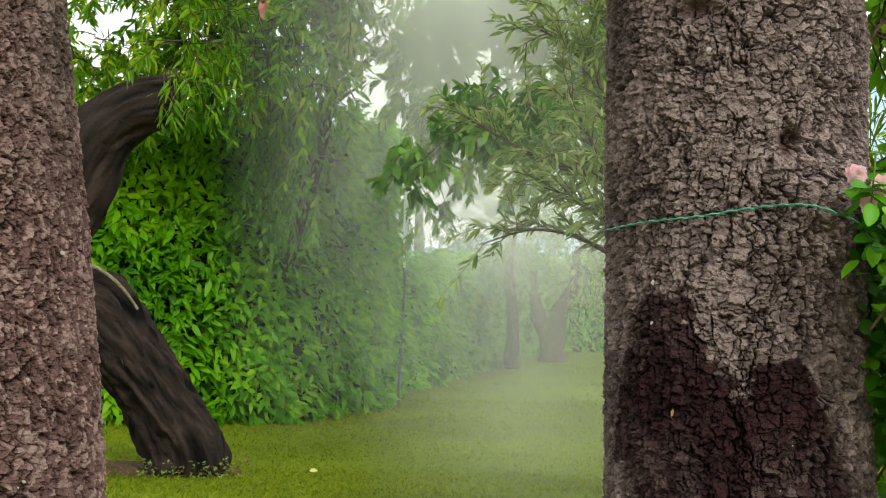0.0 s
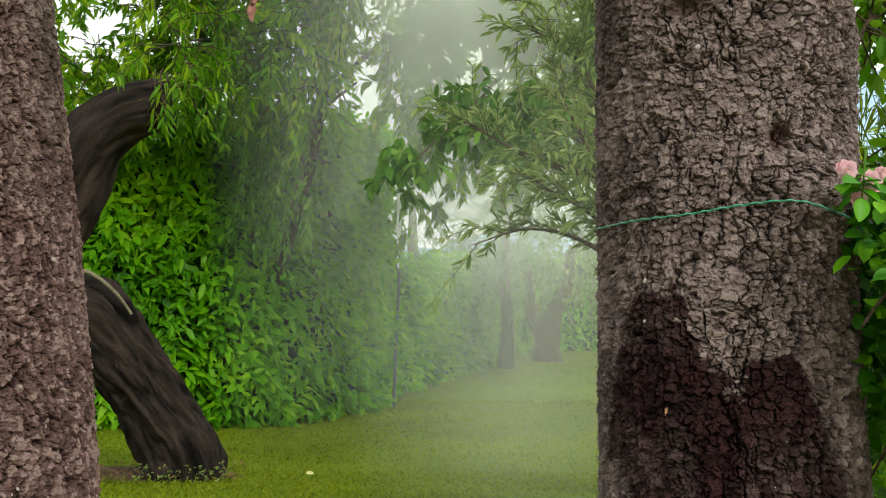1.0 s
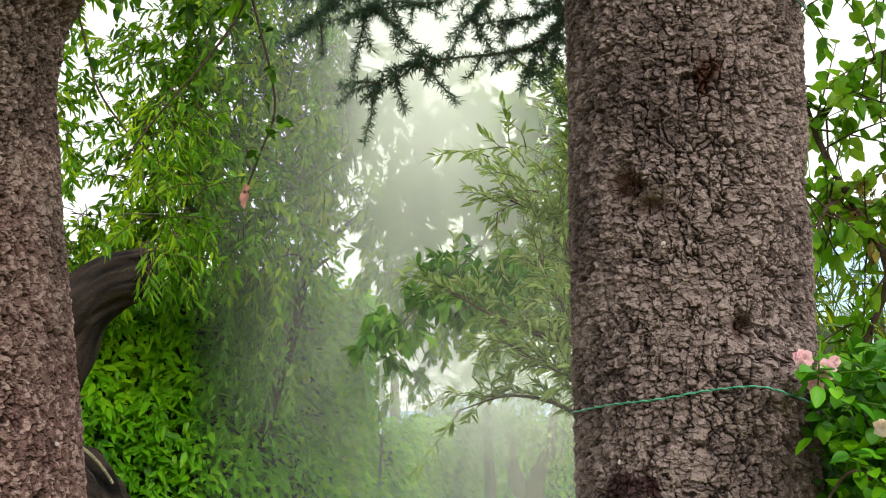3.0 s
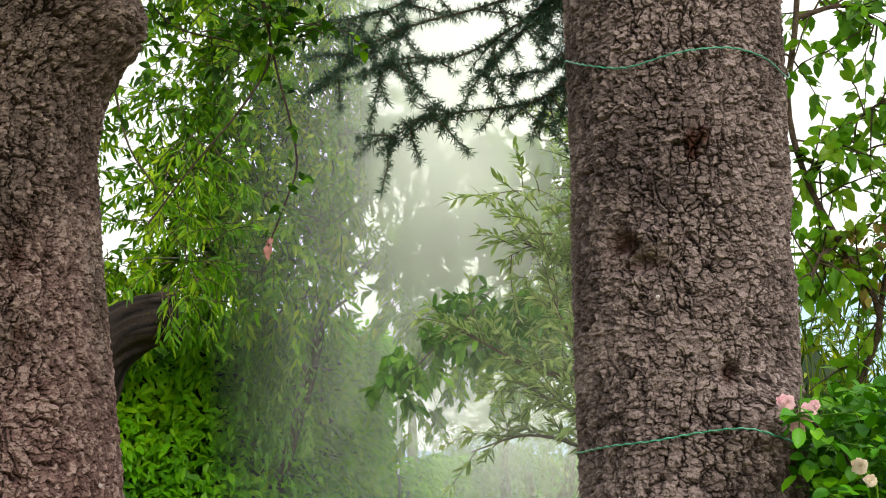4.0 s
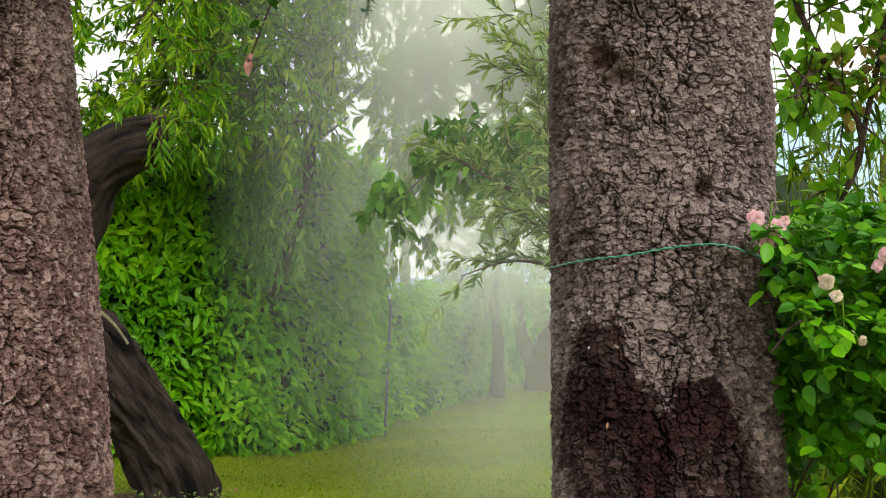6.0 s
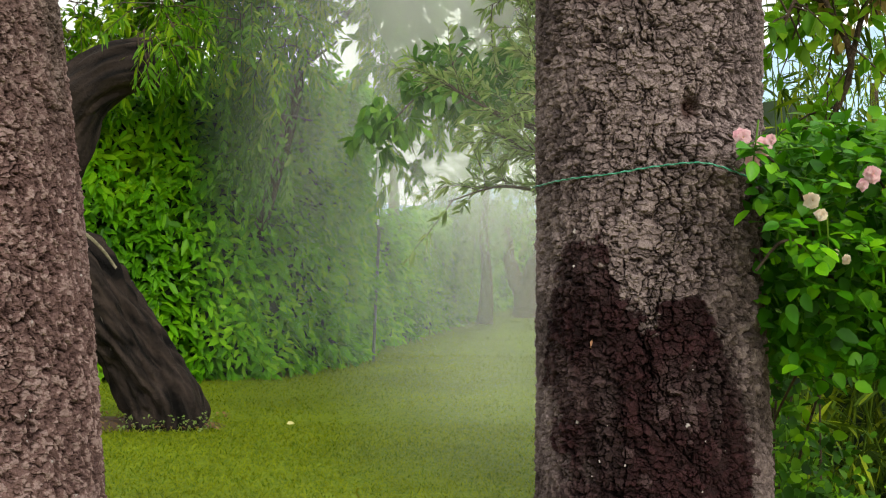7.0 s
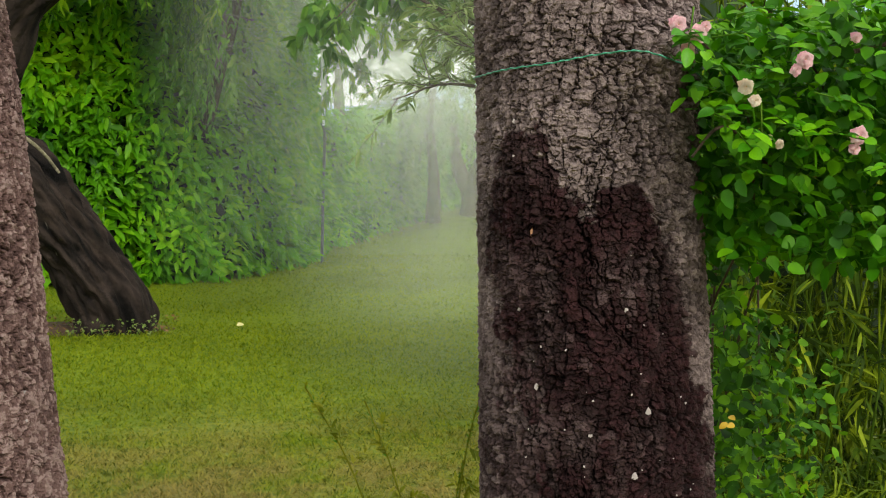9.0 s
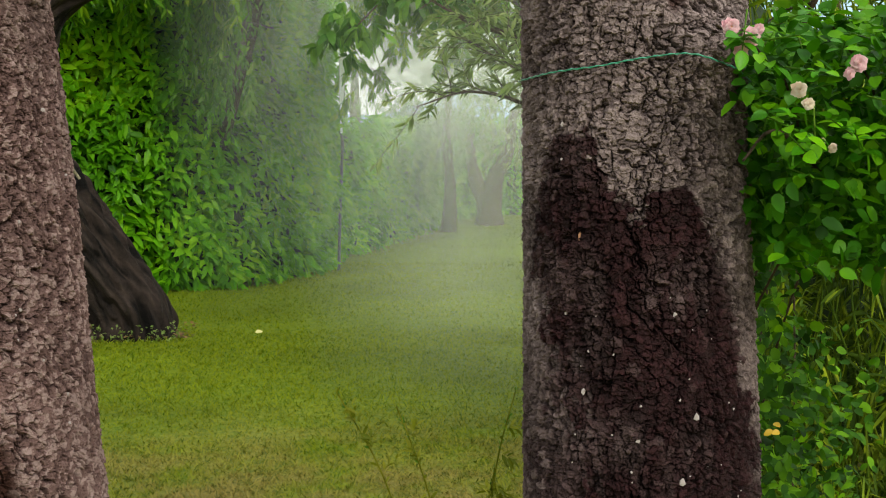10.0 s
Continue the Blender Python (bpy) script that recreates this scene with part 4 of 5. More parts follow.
def build_fruit_tree():
    """Tree arching over the lawn behind the sprinkler's mist, leafy shoots hanging down."""
    t = thing("arching_tree", "tree arching over the lawn with hanging fresh green leaves", "tree")
    part("trunk", gnarled("trunk", [(2.6, 14.0, -0.05), (2.79, 15.85, 1.13), (2.62, 15.62, 2.73), (2.17, 15.39, 4.21), (1.94, 15.28, 5.92)], (0.2, 0.16, 0.13, 0.08, 0.03), 7.0, 18, 50), M_OLDWOOD, t)
    hi = [[(2.17, 15.39, 4.21), (0.80, 14.82, 4.10), (0.00, 14.59, 3.53), (-0.40, 14.48, 3.02), (-0.71, 14.36, 2.50)], [(2.05, 15.28, 5.24), (0.23, 14.59, 4.78), (-0.57, 14.48, 4.21), (-0.91, 14.36, 3.64)], [(2.17, 15.39, 4.21), (0.91, 14.71, 3.64), (0.40, 14.48, 3.02), (0.17, 14.36, 2.73)],
          [(2.05, 15.28, 5.24), (0.46, 14.71, 5.47), (-0.23, 14.59, 5.35), (-0.68, 14.48, 4.90)], [(2.39, 15.62, 2.73), (1.37, 14.93, 3.41), (0.91, 14.71, 3.30), (0.57, 14.59, 3.13)]]
    hi += [[(2.1, 15.4, 4.2), (1.5, 15.0, 4.3), (1.1, 14.8, 3.9), (0.85, 14.7, 3.4)], [(2.0, 15.3, 4.8), (1.3, 14.9, 5.0), (0.8, 14.7, 4.8), (0.3, 14.6, 4.3)]]
    part("shoot_mass", tubes("shoot_mass", [curve_pts(b, 20) for b in hi], [(0.020, 0.004)] * len(hi), 5), M_TWIG, t, kind="stuff")
    rng = np.random.default_rng(15)
    s = np.concatenate([curve_pts(b, 60)[rng.integers(12, 60, 72)] for b in hi]) + rng.normal(0, 0.16, (72 * len(hi), 3))
    s = s[(s[:, 0] > -0.62) | (s[:, 2] > 4.0)]
    tw = grow_twigs(s, rng.normal(0, 0.6, s.shape) + (0, 0, -0.3), rng.uniform(0.3, 0.55, len(s)), 1.4, rng)
    part("twig_mass", tubes("twig_mass", tw, [(0.005, 0.002)] * len(tw), 4), M_TWIG, t, kind="stuff")
    part("foliage", leaf_mesh("foliage", *leaves_on(tw, 24, 0.135, 0.050, rng, 0.75, hang=0.4)), M_WILLOW, t, "fresh green drooping leaves", "stuff")
    n = 300
    c = np.stack([rng.uniform(-1.25, 0.6, n), rng.uniform(13.9, 14.7, n), rng.uniform(3.25, 4.9, n)], -1)
    c = c[(vnoise(c[:, 0] * 1.9, c[:, 2] * 1.9, 33.0) > 0.30) & (c[:, 2] > 3.3 + 0.25 * np.abs(c[:, 0] + 0.3)) & ((c[:, 0] > -0.8) | (c[:, 2] > 4.1))]
    top = grow_twigs(c, rng.normal(0, 0.6, c.shape) + (-0.2, 0, -0.2), rng.uniform(0.35, 0.6, len(c)), 1.2, rng)
    part("canopy_twig_mass", tubes("canopy_twig_mass", top, [(0.006, 0.002)] * len(top), 4), M_TWIG, t, kind="stuff")
    part("canopy", leaf_mesh("canopy", *leaves_on(top, 20, 0.17, 0.050, rng, 0.75, hang=0.35)), M_WILLOW, t, "yellow-green leaves of the canopy", "stuff")
    # low boughs that end in clusters of broad dark leaves
    for ends, m in (([(1.9, 15.2, 4.6), (0.6, 14.2, 4.0), (0.0, 12.7, 3.25), (-0.34, 12.2, 2.86), (-0.66, 12.1, 2.52)], 58), ([(1.9, 15.2, 4.6), (1.1, 13.6, 3.7), (0.5, 12.6, 3.2), (0.06, 12.2, 2.85)], 42)):
        b = curve_pts(ends, 50)
        bough = part("low_bough", tubes("low_bough", [b], [(0.022, 0.005)], 6), M_TWIG, t)
        st = b[rng.integers(33, 50, m)] + rng.normal(0, 1, (m, 3)) * (0.12, 0.10, 0.07)
        sh = grow_twigs(st, rng.normal(0, 0.8, st.shape) + (0, 0, -0.1), rng.uniform(0.15, 0.32, m), 0.8, rng)
        part("broad_foliage", leaf_mesh("broad_foliage", *leaves_on(sh, 8, 0.17, 0.072, rng, 0.8, hang=0.45), round_tip=True), M_DARKLEAF, bough, "broad dark green drooping leaves", "stuff")


def build_far_tree(name, label, base, stems, crown, n, seed, m):
    t = thing(name, label, "tree", "far trees")
    rng = np.random.default_rng(seed)
    for s, r in stems:
        part("stem", gnarled("stem", [np.add(base, p) for p in s], r, seed, 14, 30), M_TWIG, t)
    (cx, cy, cz), (rx, ry, rz) = crown
    d = unit(rng.normal(0, 1, (n, 3))) * rng.uniform(0.35, 1, (n, 1)) ** 0.6
    P = np.add(base, (cx, cy, cz)) + d * (rx, ry, rz) * (0.7 + 0.6 * vnoise(d[:, 0] * 2.5 + seed, d[:, 2] * 2.5 + d[:, 1], seed))[:, None]
    tw = grow_twigs(P, d + rng.normal(0, 0.4, d.shape), 0.7, 0.9, rng, 5)
    part("twig_mass", tubes("twig_mass", tw[::2], [(0.010, 0.003)] * len(tw[::2]), 3), M_TWIG_GREY, t, kind="stuff")
    part("foliage", leaf_mesh("foliage", *leaves_on(tw, 18, 0.13, 0.04, rng, 0.8, hang=0.2), slim=True), m, t, "green leaves", "stuff")


build_old_tree()
build_hanging_tree()
build_olive()
build_fruit_tree()
build_far_tree("forked_tree", "small tree with a dark forked trunk beyond the lawn", (1.66, 28.6, 0), [([(0, 0, -0.1), (0, 0, 0.45), (0.1, 0, 0.9), (0.35, 0, 1.5), (0.5, 0, 2.4)], (0.32, 0.25, 0.17, 0.12, 0.07)), ([(-0.05, 0, 0.4), (-0.22, 0, 0.75), (-0.34, 0, 1.1), (-0.4, 0.2, 2.2)], (0.2, 0.16, 0.1, 0.07))], ((0.3, 0, 3.0), (1.7, 1.4, 1.6)), 420, 41, M_OLIVE)
build_far_tree("grey_tree", "grey slim tree in front of the far hedge", (0.72, 25.8, 0), [([(0, 0, -0.1), (0.02, 0, 0.8), (-0.05, 0, 1.8), (0.1, 0, 3.4)], (0.15, 0.11, 0.08, 0.05))], ((0, 0.2, 3.1), (1.1, 1.0, 1.6)), 260, 42, M_FAR)
for k, (x, y, h) in enumerate(((-9, 27, 5.0), (-5.5, 30, 6.0), (-1.5, 36, 5.2), (3.0, 38, 6.5), (7.5, 36, 5.0), (6.2, 20, 5.0), (9, 15, 4.0))):
    build_far_tree("garden_tree", "leafy tree beyond the garden hedge", (x, y, 0), [([(0, 0, -0.1), (0.05, 0, h * 0.4), (0, 0, h * 0.8)], (0.2, 0.15, 0.06))], ((0, 0, h * 0.62), (2.2, 1.6, h * 0.40)), 230, 50 + k, M_FAR)


# ---------------------------------------------------------------- sprinkler and its spray
def build_sprinkler():
    t = thing("sprinkler", "tall garden sprinkler on a thin dark metal stake", "sprinkler")
    x, y = -0.93, 18.0
    part("stake", tubes("stake", [[(x - 0.03, y, -0.05), (x - 0.01, y, 0.8), (x + 0.02, y, 1.62)]], [(0.021, 0.019)], 8), M_STEEL, t)
    part("riser", tubes("riser", [[(x + 0.02, y, 1.6), (x + 0.021, y, 1.70)]], [(0.028, 0.022)], 10), M_STEEL, t)
    part("nozzle", tubes("nozzle", [[(x + 0.02, y, 1.70), (x + 0.01, y - 0.02, 1.76), (x - 0.03, y - 0.05, 1.84)]], [(0.022, 0.012)], 8), M_STEEL, t)
    part("impact_arm", tubes("impact_arm", [[(x + 0.09, y, 1.74), (x + 0.02, y, 1.77), (x - 0.06, y, 1.75)]], [(0.012, 0.008)], 6), M_STEEL, t)


def mist_sheet(parent, y, cx, wide, tall, amount, seed, lean=0.0):
    """One hanging veil of drops, bowed and ragged, thinning out to nothing at its rim."""
    u, v = np.meshgrid(np.linspace(-1, 1, 70), np.linspace(0, 1, 60))
    X = cx + u * wide * 1.9 + lean * v
    Z = 0.02 + v * tall
    Y = y + 0.5 * wide * u * u + 0.25 * (vnoise(u * 2 + 5, v * 2, seed) - 0.5)
    body = np.exp(-(u * 1.75) ** 2) * np.clip(1 - np.abs(u), 0, 0.25) * 4
    body *= np.clip((v * tall - 0.03) / (0.5 + 0.04 * y), 0, 1) * (1 if y < 12.6 else 0.14 + 0.86 * np.clip((v * tall - 1.3) / 2.4, 0, 1)) * np.clip((1 - v) / 0.5, 0, 1) ** 0.7
    rag = 0.6 + 0.5 * vnoise(X * 1.1, Z * 0.8, seed) + 0.25 * (vnoise(X * 3.5, Z * 1.3, seed + 1) - 0.5)
    if y > 12:
        rag = rag * (0.85 + 0.7 * np.clip((Z - 3.0) / 2.0, 0, 1))
    dens = np.clip(amount * body * rag, 0, 0.9)
    i, j = np.meshgrid(np.arange(59), np.arange(69), indexing="ij")
    Q = np.stack([i * 70 + j, i * 70 + j + 1, (i + 1) * 70 + j + 1, (i + 1) * 70 + j], -1).reshape(-1, 4)
    Q = Q[dens.reshape(-1)[Q].max(1) > 0.004]
    part("veil", mesh_np("veil", np.stack([X, Y, Z], -1).reshape(-1, 3), Q, True, {"veil_amount": dens}), M_MIST, parent)


def build_spray():
    t = thing("water_spray", "white drifting water mist thrown by the sprinkler over the lawn", "water spray", kind="stuff")
    for k, (y, cx, wide, tall, amount, lean) in enumerate(((7.4, 0.38, 0.60, 1.6, 0.15, 0.0), (8.7, 0.42, 0.72, 3.6, 0.12, 0.0), (11.0, 0.42, 0.80, 2.8, 0.18, -0.1), (13.0, 0.28, 0.76, 9.5, 0.64, -0.8),
                                                         (12.5, -0.94, 0.80, 7.0, 0.22, -0.2), (19.3, 0.25, 1.50, 11.0, 0.72, -0.6), (21.5, 0.55, 1.6, 12.0, 0.55, -0.8), (24.0, 0.8, 2.1, 13.0, 0.40, -0.8))):
        mist_sheet(t, y, cx, wide, tall, amount, 60 + k, lean)
    # the jet that leaves the nozzle: a narrow widening fan
    n, m = 60, 9
    s = np.linspace(0, 1, n)[:, None]
    w = np.linspace(-1, 1, m)[None]
    cxl = -0.92 + 0.06 * s + 0.16 * s * s
    X = cxl + 0.020 * (1 + 6 * s) * w
    Y = 17.95 - 1.2 * s + 0 * w
    Z = 1.80 + 3.4 * s - 1.2 * s * s + 0 * w
    dens = np.clip(1.5 * (1 - s) ** 0.6 * (1 - w * w) + 0 * X, 0, 0.96)
    i, j = np.meshgrid(np.arange(n - 1), np.arange(m - 1), indexing="ij")
    Q = np.stack([i * m + j, i * m + j + 1, (i + 1) * m + j + 1, (i + 1) * m + j], -1).reshape(-1, 4)
    part("jet", mesh_np("jet", np.stack([X, Y, Z], -1).reshape(-1, 3), Q, True, {"veil_amount": dens}), M_MIST, t, "bright jet of water")


build_sprinkler()
build_spray()


# ---------------------------------------------------------------- roses and shrubs beside the cedar
def rose_leaf_mesh():
    bm = bmesh.new()
    rows = [(0.0, 0.05), (0.10, 0.55), (0.28, 0.95), (0.50, 1.06), (0.72, 0.86), (0.90, 0.48), (1.0, 0.03)]
    ring = []
    for u, w in rows:
        ring.append([bm.verts.new((s * w * 0.5 * 0.62, u, 0.10 * abs(s) * w - 0.16 * u * u)) for s in (-1, 0, 1)])
    for a, b in zip(ring[:-1], ring[1:]):
        for k in (0, 1):
            bm.faces.new((a[k], a[k + 1], b[k + 1], b[k]))
    for f in bm.faces:
        f.smooth = True
    me = bpy.data.meshes.new("leaf")
    bm.to_mesh(me)
    bm.free()
    me.materials.append(M_ROSE_SINGLE)
    return me


def object_leaf_material(name, dark, mid, light):
    """As leaf_material, but each leaf is an object of its own."""
    m, n, l, p = mat(name)
    info = n.new("ShaderNodeObjectInfo")
    r = ramp(n, ((0.0, dark), (0.5, mid), (1.0, light)))
    l.new(info.outputs["Random"], r.inputs["Fac"])
    vein = tex_noise(n, l, 9.0, 4.0)
    col = mix_rgb(n, l, 0.35, r.outputs["Color"], vein.outputs["Fac"], "SOFT_LIGHT")
    l.new(col, p.inputs["Base Color"])
    p.inputs["Roughness"].default_value = 0.4
    p.inputs["Specular IOR Level"].default_value = 0.22
    tr, mx = n.new("ShaderNodeBsdfTranslucent"), n.new("ShaderNodeMixShader")
    l.new(col, tr.inputs["Color"])
    mx.inputs["Fac"].default_value = 0.35
    l.new(p.outputs[0], mx.inputs[1])
    l.new(tr.outputs[0], mx.inputs[2])
    l.new(mx.outputs[0], n["Material Output"].inputs["Surface"])
    return m


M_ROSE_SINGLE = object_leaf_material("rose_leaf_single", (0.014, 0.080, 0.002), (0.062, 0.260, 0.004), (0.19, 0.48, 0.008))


def leaf_matrix(p, d, n, size):
    d = Vector(d).normalized()
    s = d.cross(Vector(n)).normalized()
    u = s.cross(d)
    m = Matrix((s, d, u)).transposed().to_4x4()
    return Matrix.Translation(p) @ m @ Matrix.Scale(size, 4)


def rose_bloom(center, size, petal, seed):
    """A small double bloom: rings of cupped petals round a yellow heart."""
    rng = np.random.default_rng(seed)
    b = thing("rose_bloom", "small pale pink double rose bloom" if petal is M_PETAL else "fading cream rose bloom", "flower", "rose blooms")
    b.location = Vector(center) + Vector((-0.012, 0, -0.016))
    P, D, N, L = [], [], [], []
    for ring, (k, tilt, ln) in enumerate(((10, 0.1, 1.0), (10, 0.4, 0.92), (9, 0.8, 0.8), (8, 1.4, 0.62), (7, 2.2, 0.45))):
        for i in range(k):
            a = 6.283 * (i + 0.5 * ring) / k + rng.normal(0, 0.15)
            way = Vector((math.cos(a), -tilt * 0.8, math.sin(a)))
            P.append((0.04 * math.cos(a) * size, -0.1 * ring * size, 0.04 * math.sin(a) * size))
            D.append(way)
            N.append((-math.cos(a) * tilt, -1, -math.sin(a) * tilt))
            L.append(size * 0.5 * ln * rng.uniform(0.85, 1.15))
    L = np.array(L)
    part("petals", leaf_mesh("petals", np.array(P), np.array(D), np.array(N, float), L, L * 0.92, 0.5, 0.0, round_tip=True), petal, b)
    heart = bmesh.new()
    bmesh.ops.create_icosphere(heart, subdivisions=1, radius=size * 0.09, matrix=Matrix.Translation((0, -0.25 * size, 0)))
    part("heart", heart, M_STAMEN, b)


def build_rose():
    t = thing("rose_bush", "climbing rose with glossy green leaflets growing against the cedar", "rose bush")
    rng = np.random.default_rng(17)
    canes = [[(0.68, 2.9, -0.05), (0.66, 2.85, 0.6), (0.63, 2.65, 1.25), (0.62, 2.25, 1.58), (0.50, 2.05, 1.78), (0.42, 2.02, 1.82)],
             [(0.72, 3.05, -0.05), (0.70, 3.0, 0.9), (0.69, 2.75, 1.45), (0.70, 2.15, 1.74), (0.60, 2.04, 1.82)], [(0.80, 3.15, -0.05), (0.78, 3.1, 1.0), (0.82, 2.75, 1.5), (0.90, 2.2, 1.76), (0.80, 2.1, 1.82)],
             [(0.72, 2.1, 1.78), (0.85, 2.1, 1.8), (1.0, 2.15, 1.72)], [(0.62, 2.15, 1.6), (0.5, 2.03, 1.66), (0.46, 2.0, 1.62)]]
    for c in canes:
        part("cane", tubes("cane", [curve_pts(c, 30)], [(0.0045, 0.002)], 6), M_TWIG, t)
    me = rose_leaf_mesh()
    sprays = []
    while len(sprays) < 66:
        x = 0.375 + 0.5 * rng.random() ** 1.25
        p = np.array([x, rng.uniform(1.92, 2.0 if x < 0.5 else 2.12), rng.uniform(1.56, 1.90)])
        if p[2] < 1.60 + 2.2 * max(0, 0.51 - p[0]) or p[2] > (1.855 + 0.1 * (p[0] - 0.5) if p[0] > 0.46 else 1.825) or (p[0] < 0.5 and p[1] > 2.01):
            continue
        sprays.append(p)
    stalks = []
    for p in sprays:
        d = unit(np.array([rng.normal(-0.1, 0.7), rng.normal(-0.7, 0.4), rng.normal(-0.1, 0.4)]))
        q = p + d * 0.085
        stalks.append([p - d * 0.02, p, p + d * 0.05])
        side = unit(np.cross(d, (0, 0, 1.0)))
        size = rng.uniform(0.018, 0.029)
        for f, sg in ((0.35, 1), (0.35, -1), (0.75, 1), (0.75, -1), (1.0, 0)):
            way = d * 0.45 + side * sg * 0.9 + rng.normal(0, 0.15, 3) if sg else d
            lf = part("leaflet", me, None, t)
            lf.matrix_basis = leaf_matrix(p + d * 0.05 * f, way, np.array([0, -0.45, 0.9]) + rng.normal(0, 0.3, 3), size * (1.15 if not sg else 1))
    part("stalk_mass", tubes("stalk_mass", stalks, [(0.0016, 0.001)] * len(stalks), 4), M_WEED, t, kind="stuff")
    n = 9500
    P = np.stack([rng.uniform(0.44, 1.3, n), rng.uniform(1.97, 2.5, n), rng.uniform(1.45, 1.9, n)], -1)
    P = P[(P[:, 0] > 0.52 - 0.3 * (P[:, 2] - 1.5)) & (P[:, 2] < 1.83 + 0.12 * (P[:, 0] - 0.5))]
    P = P[((P[:, 0] - 0.82) / 0.46) ** 2 + ((P[:, 1] - 2.24) / 0.30) ** 2 < 0.75 + 0.7 * vnoise(P[:, 0] * 9, P[:, 1] * 9 + P[:, 2] * 4, 5.0)]
    n = len(P)
    part("inner_foliage", leaf_mesh("inner_foliage", P, rng.normal(0, 1, P.shape) + (0, -0.3, -0.2), rng.normal(0, 0.4, P.shape) + (0, -0.4, 0.9), 0.029 * rng.uniform(0.7, 1.25, n), 0.020, round_tip=True), M_ROSE_SHADED, t, "inner green rose leaves, coloured darker for shade", "stuff")
    for c, s, m in (((0.436, 1.945, 1.826), 0.026, M_PETAL), ((0.464, 1.94, 1.812), 0.028, M_PETAL), ((0.450, 1.94, 1.790), 0.021, M_PETAL), ((0.476, 1.94, 1.824), 0.016, M_PETAL), ((0.536, 1.945, 1.738), 0.024, M_PETAL_W), ((0.550, 1.945, 1.718), 0.018, M_PETAL_W),
                    ((0.622, 1.95, 1.777), 0.026, M_PETAL), ((0.610, 1.95, 1.762), 0.018, M_PETAL), ((0.705, 1.95, 1.668), 0.027, M_PETAL), ((0.70, 1.955, 1.648), 0.018, M_PETAL), ((0.59, 1.955, 1.655), 0.014, M_PETAL_W), ((0.70, 1.96, 1.81), 0.018, M_PETAL), ((0.575, 1.955, 1.665), 0.010, M_PETAL_W)):
        rose_bloom(c, s, m, int(c[0] * 1000))


def build_climber():
    """Thin leafy shrub growing up between the cedar and the bamboo."""
    t = thing("climbing_shrub", "thin leafy climbing shrub with small green leaves and dark stems", "shrub")
    rng = np.random.default_rng(19)
    stems = [[(0.72, 3.2, -0.05), (0.70, 2.85, 0.8), (0.69, 2.8, 1.4), (0.72, 2.7, 1.8)], [(0.82, 3.3, -0.05), (0.78, 3.25, 0.7), (0.84, 3.2, 1.5)], [(0.92, 3.4, -0.05), (0.95, 3.4, 0.9), (0.9, 3.3, 1.6)]]
    for s in stems:
        part("stem", tubes("stem", [curve_pts(s, 24)], [(0.0035, 0.0025)], 6), M_TWIG, t)
    n = 12000
    P = np.stack([0.60 + 0.62 * rng.random(n) ** 1.3, rng.uniform(2.55, 3.6, n), rng.uniform(0.35, 1.80, n)], -1)
    P = P[(vnoise(P[:, 0] * 7, P[:, 2] * 7, 3.0) > 0.25 + 0.30 * np.clip((P[:, 0] - 0.74) / 0.4, 0, 1) - 0.15 * (P[:, 2] > 1.15)) & (P[:, 1] > 2.5 + 1.6 * (P[:, 0] - 0.62))]
    P = P[((P[:, 0] - 0.84) / 0.36) ** 2 + ((P[:, 1] - 3.02) / 0.52) ** 2 < 1.0 + 0.7 * vnoise(P[:, 0] * 9, P[:, 1] * 9 + P[:, 2] * 4, 6.0)]
    k = len(P)
    part("foliage", leaf_mesh("foliage", P, rng.normal(0, 1, P.shape) + (0, -0.3, -0.3), rng.normal(0, 0.5, P.shape) + (0, -0.4, 0.8), 0.030 * rng.uniform(0.6, 1.3, k), 0.020 * rng.uniform(0.7, 1.2, k), round_tip=True), M_SHADE, t, "small green leaves with shade mixed into their colour", "stuff")
    for p in ((0.60, 2.32, 1.15), (0.615, 2.33, 1.145), (0.605, 2.33, 1.16)):
        lf = part("yellow_leaf", rose_leaf_mesh(), None, t, "yellowed leaf")
        lf.data.materials[0] = M_YELLOW
        lf.matrix_basis = leaf_matrix(p, rng.normal(0, 1, 3), (0, -0.8, 0.5), 0.017)


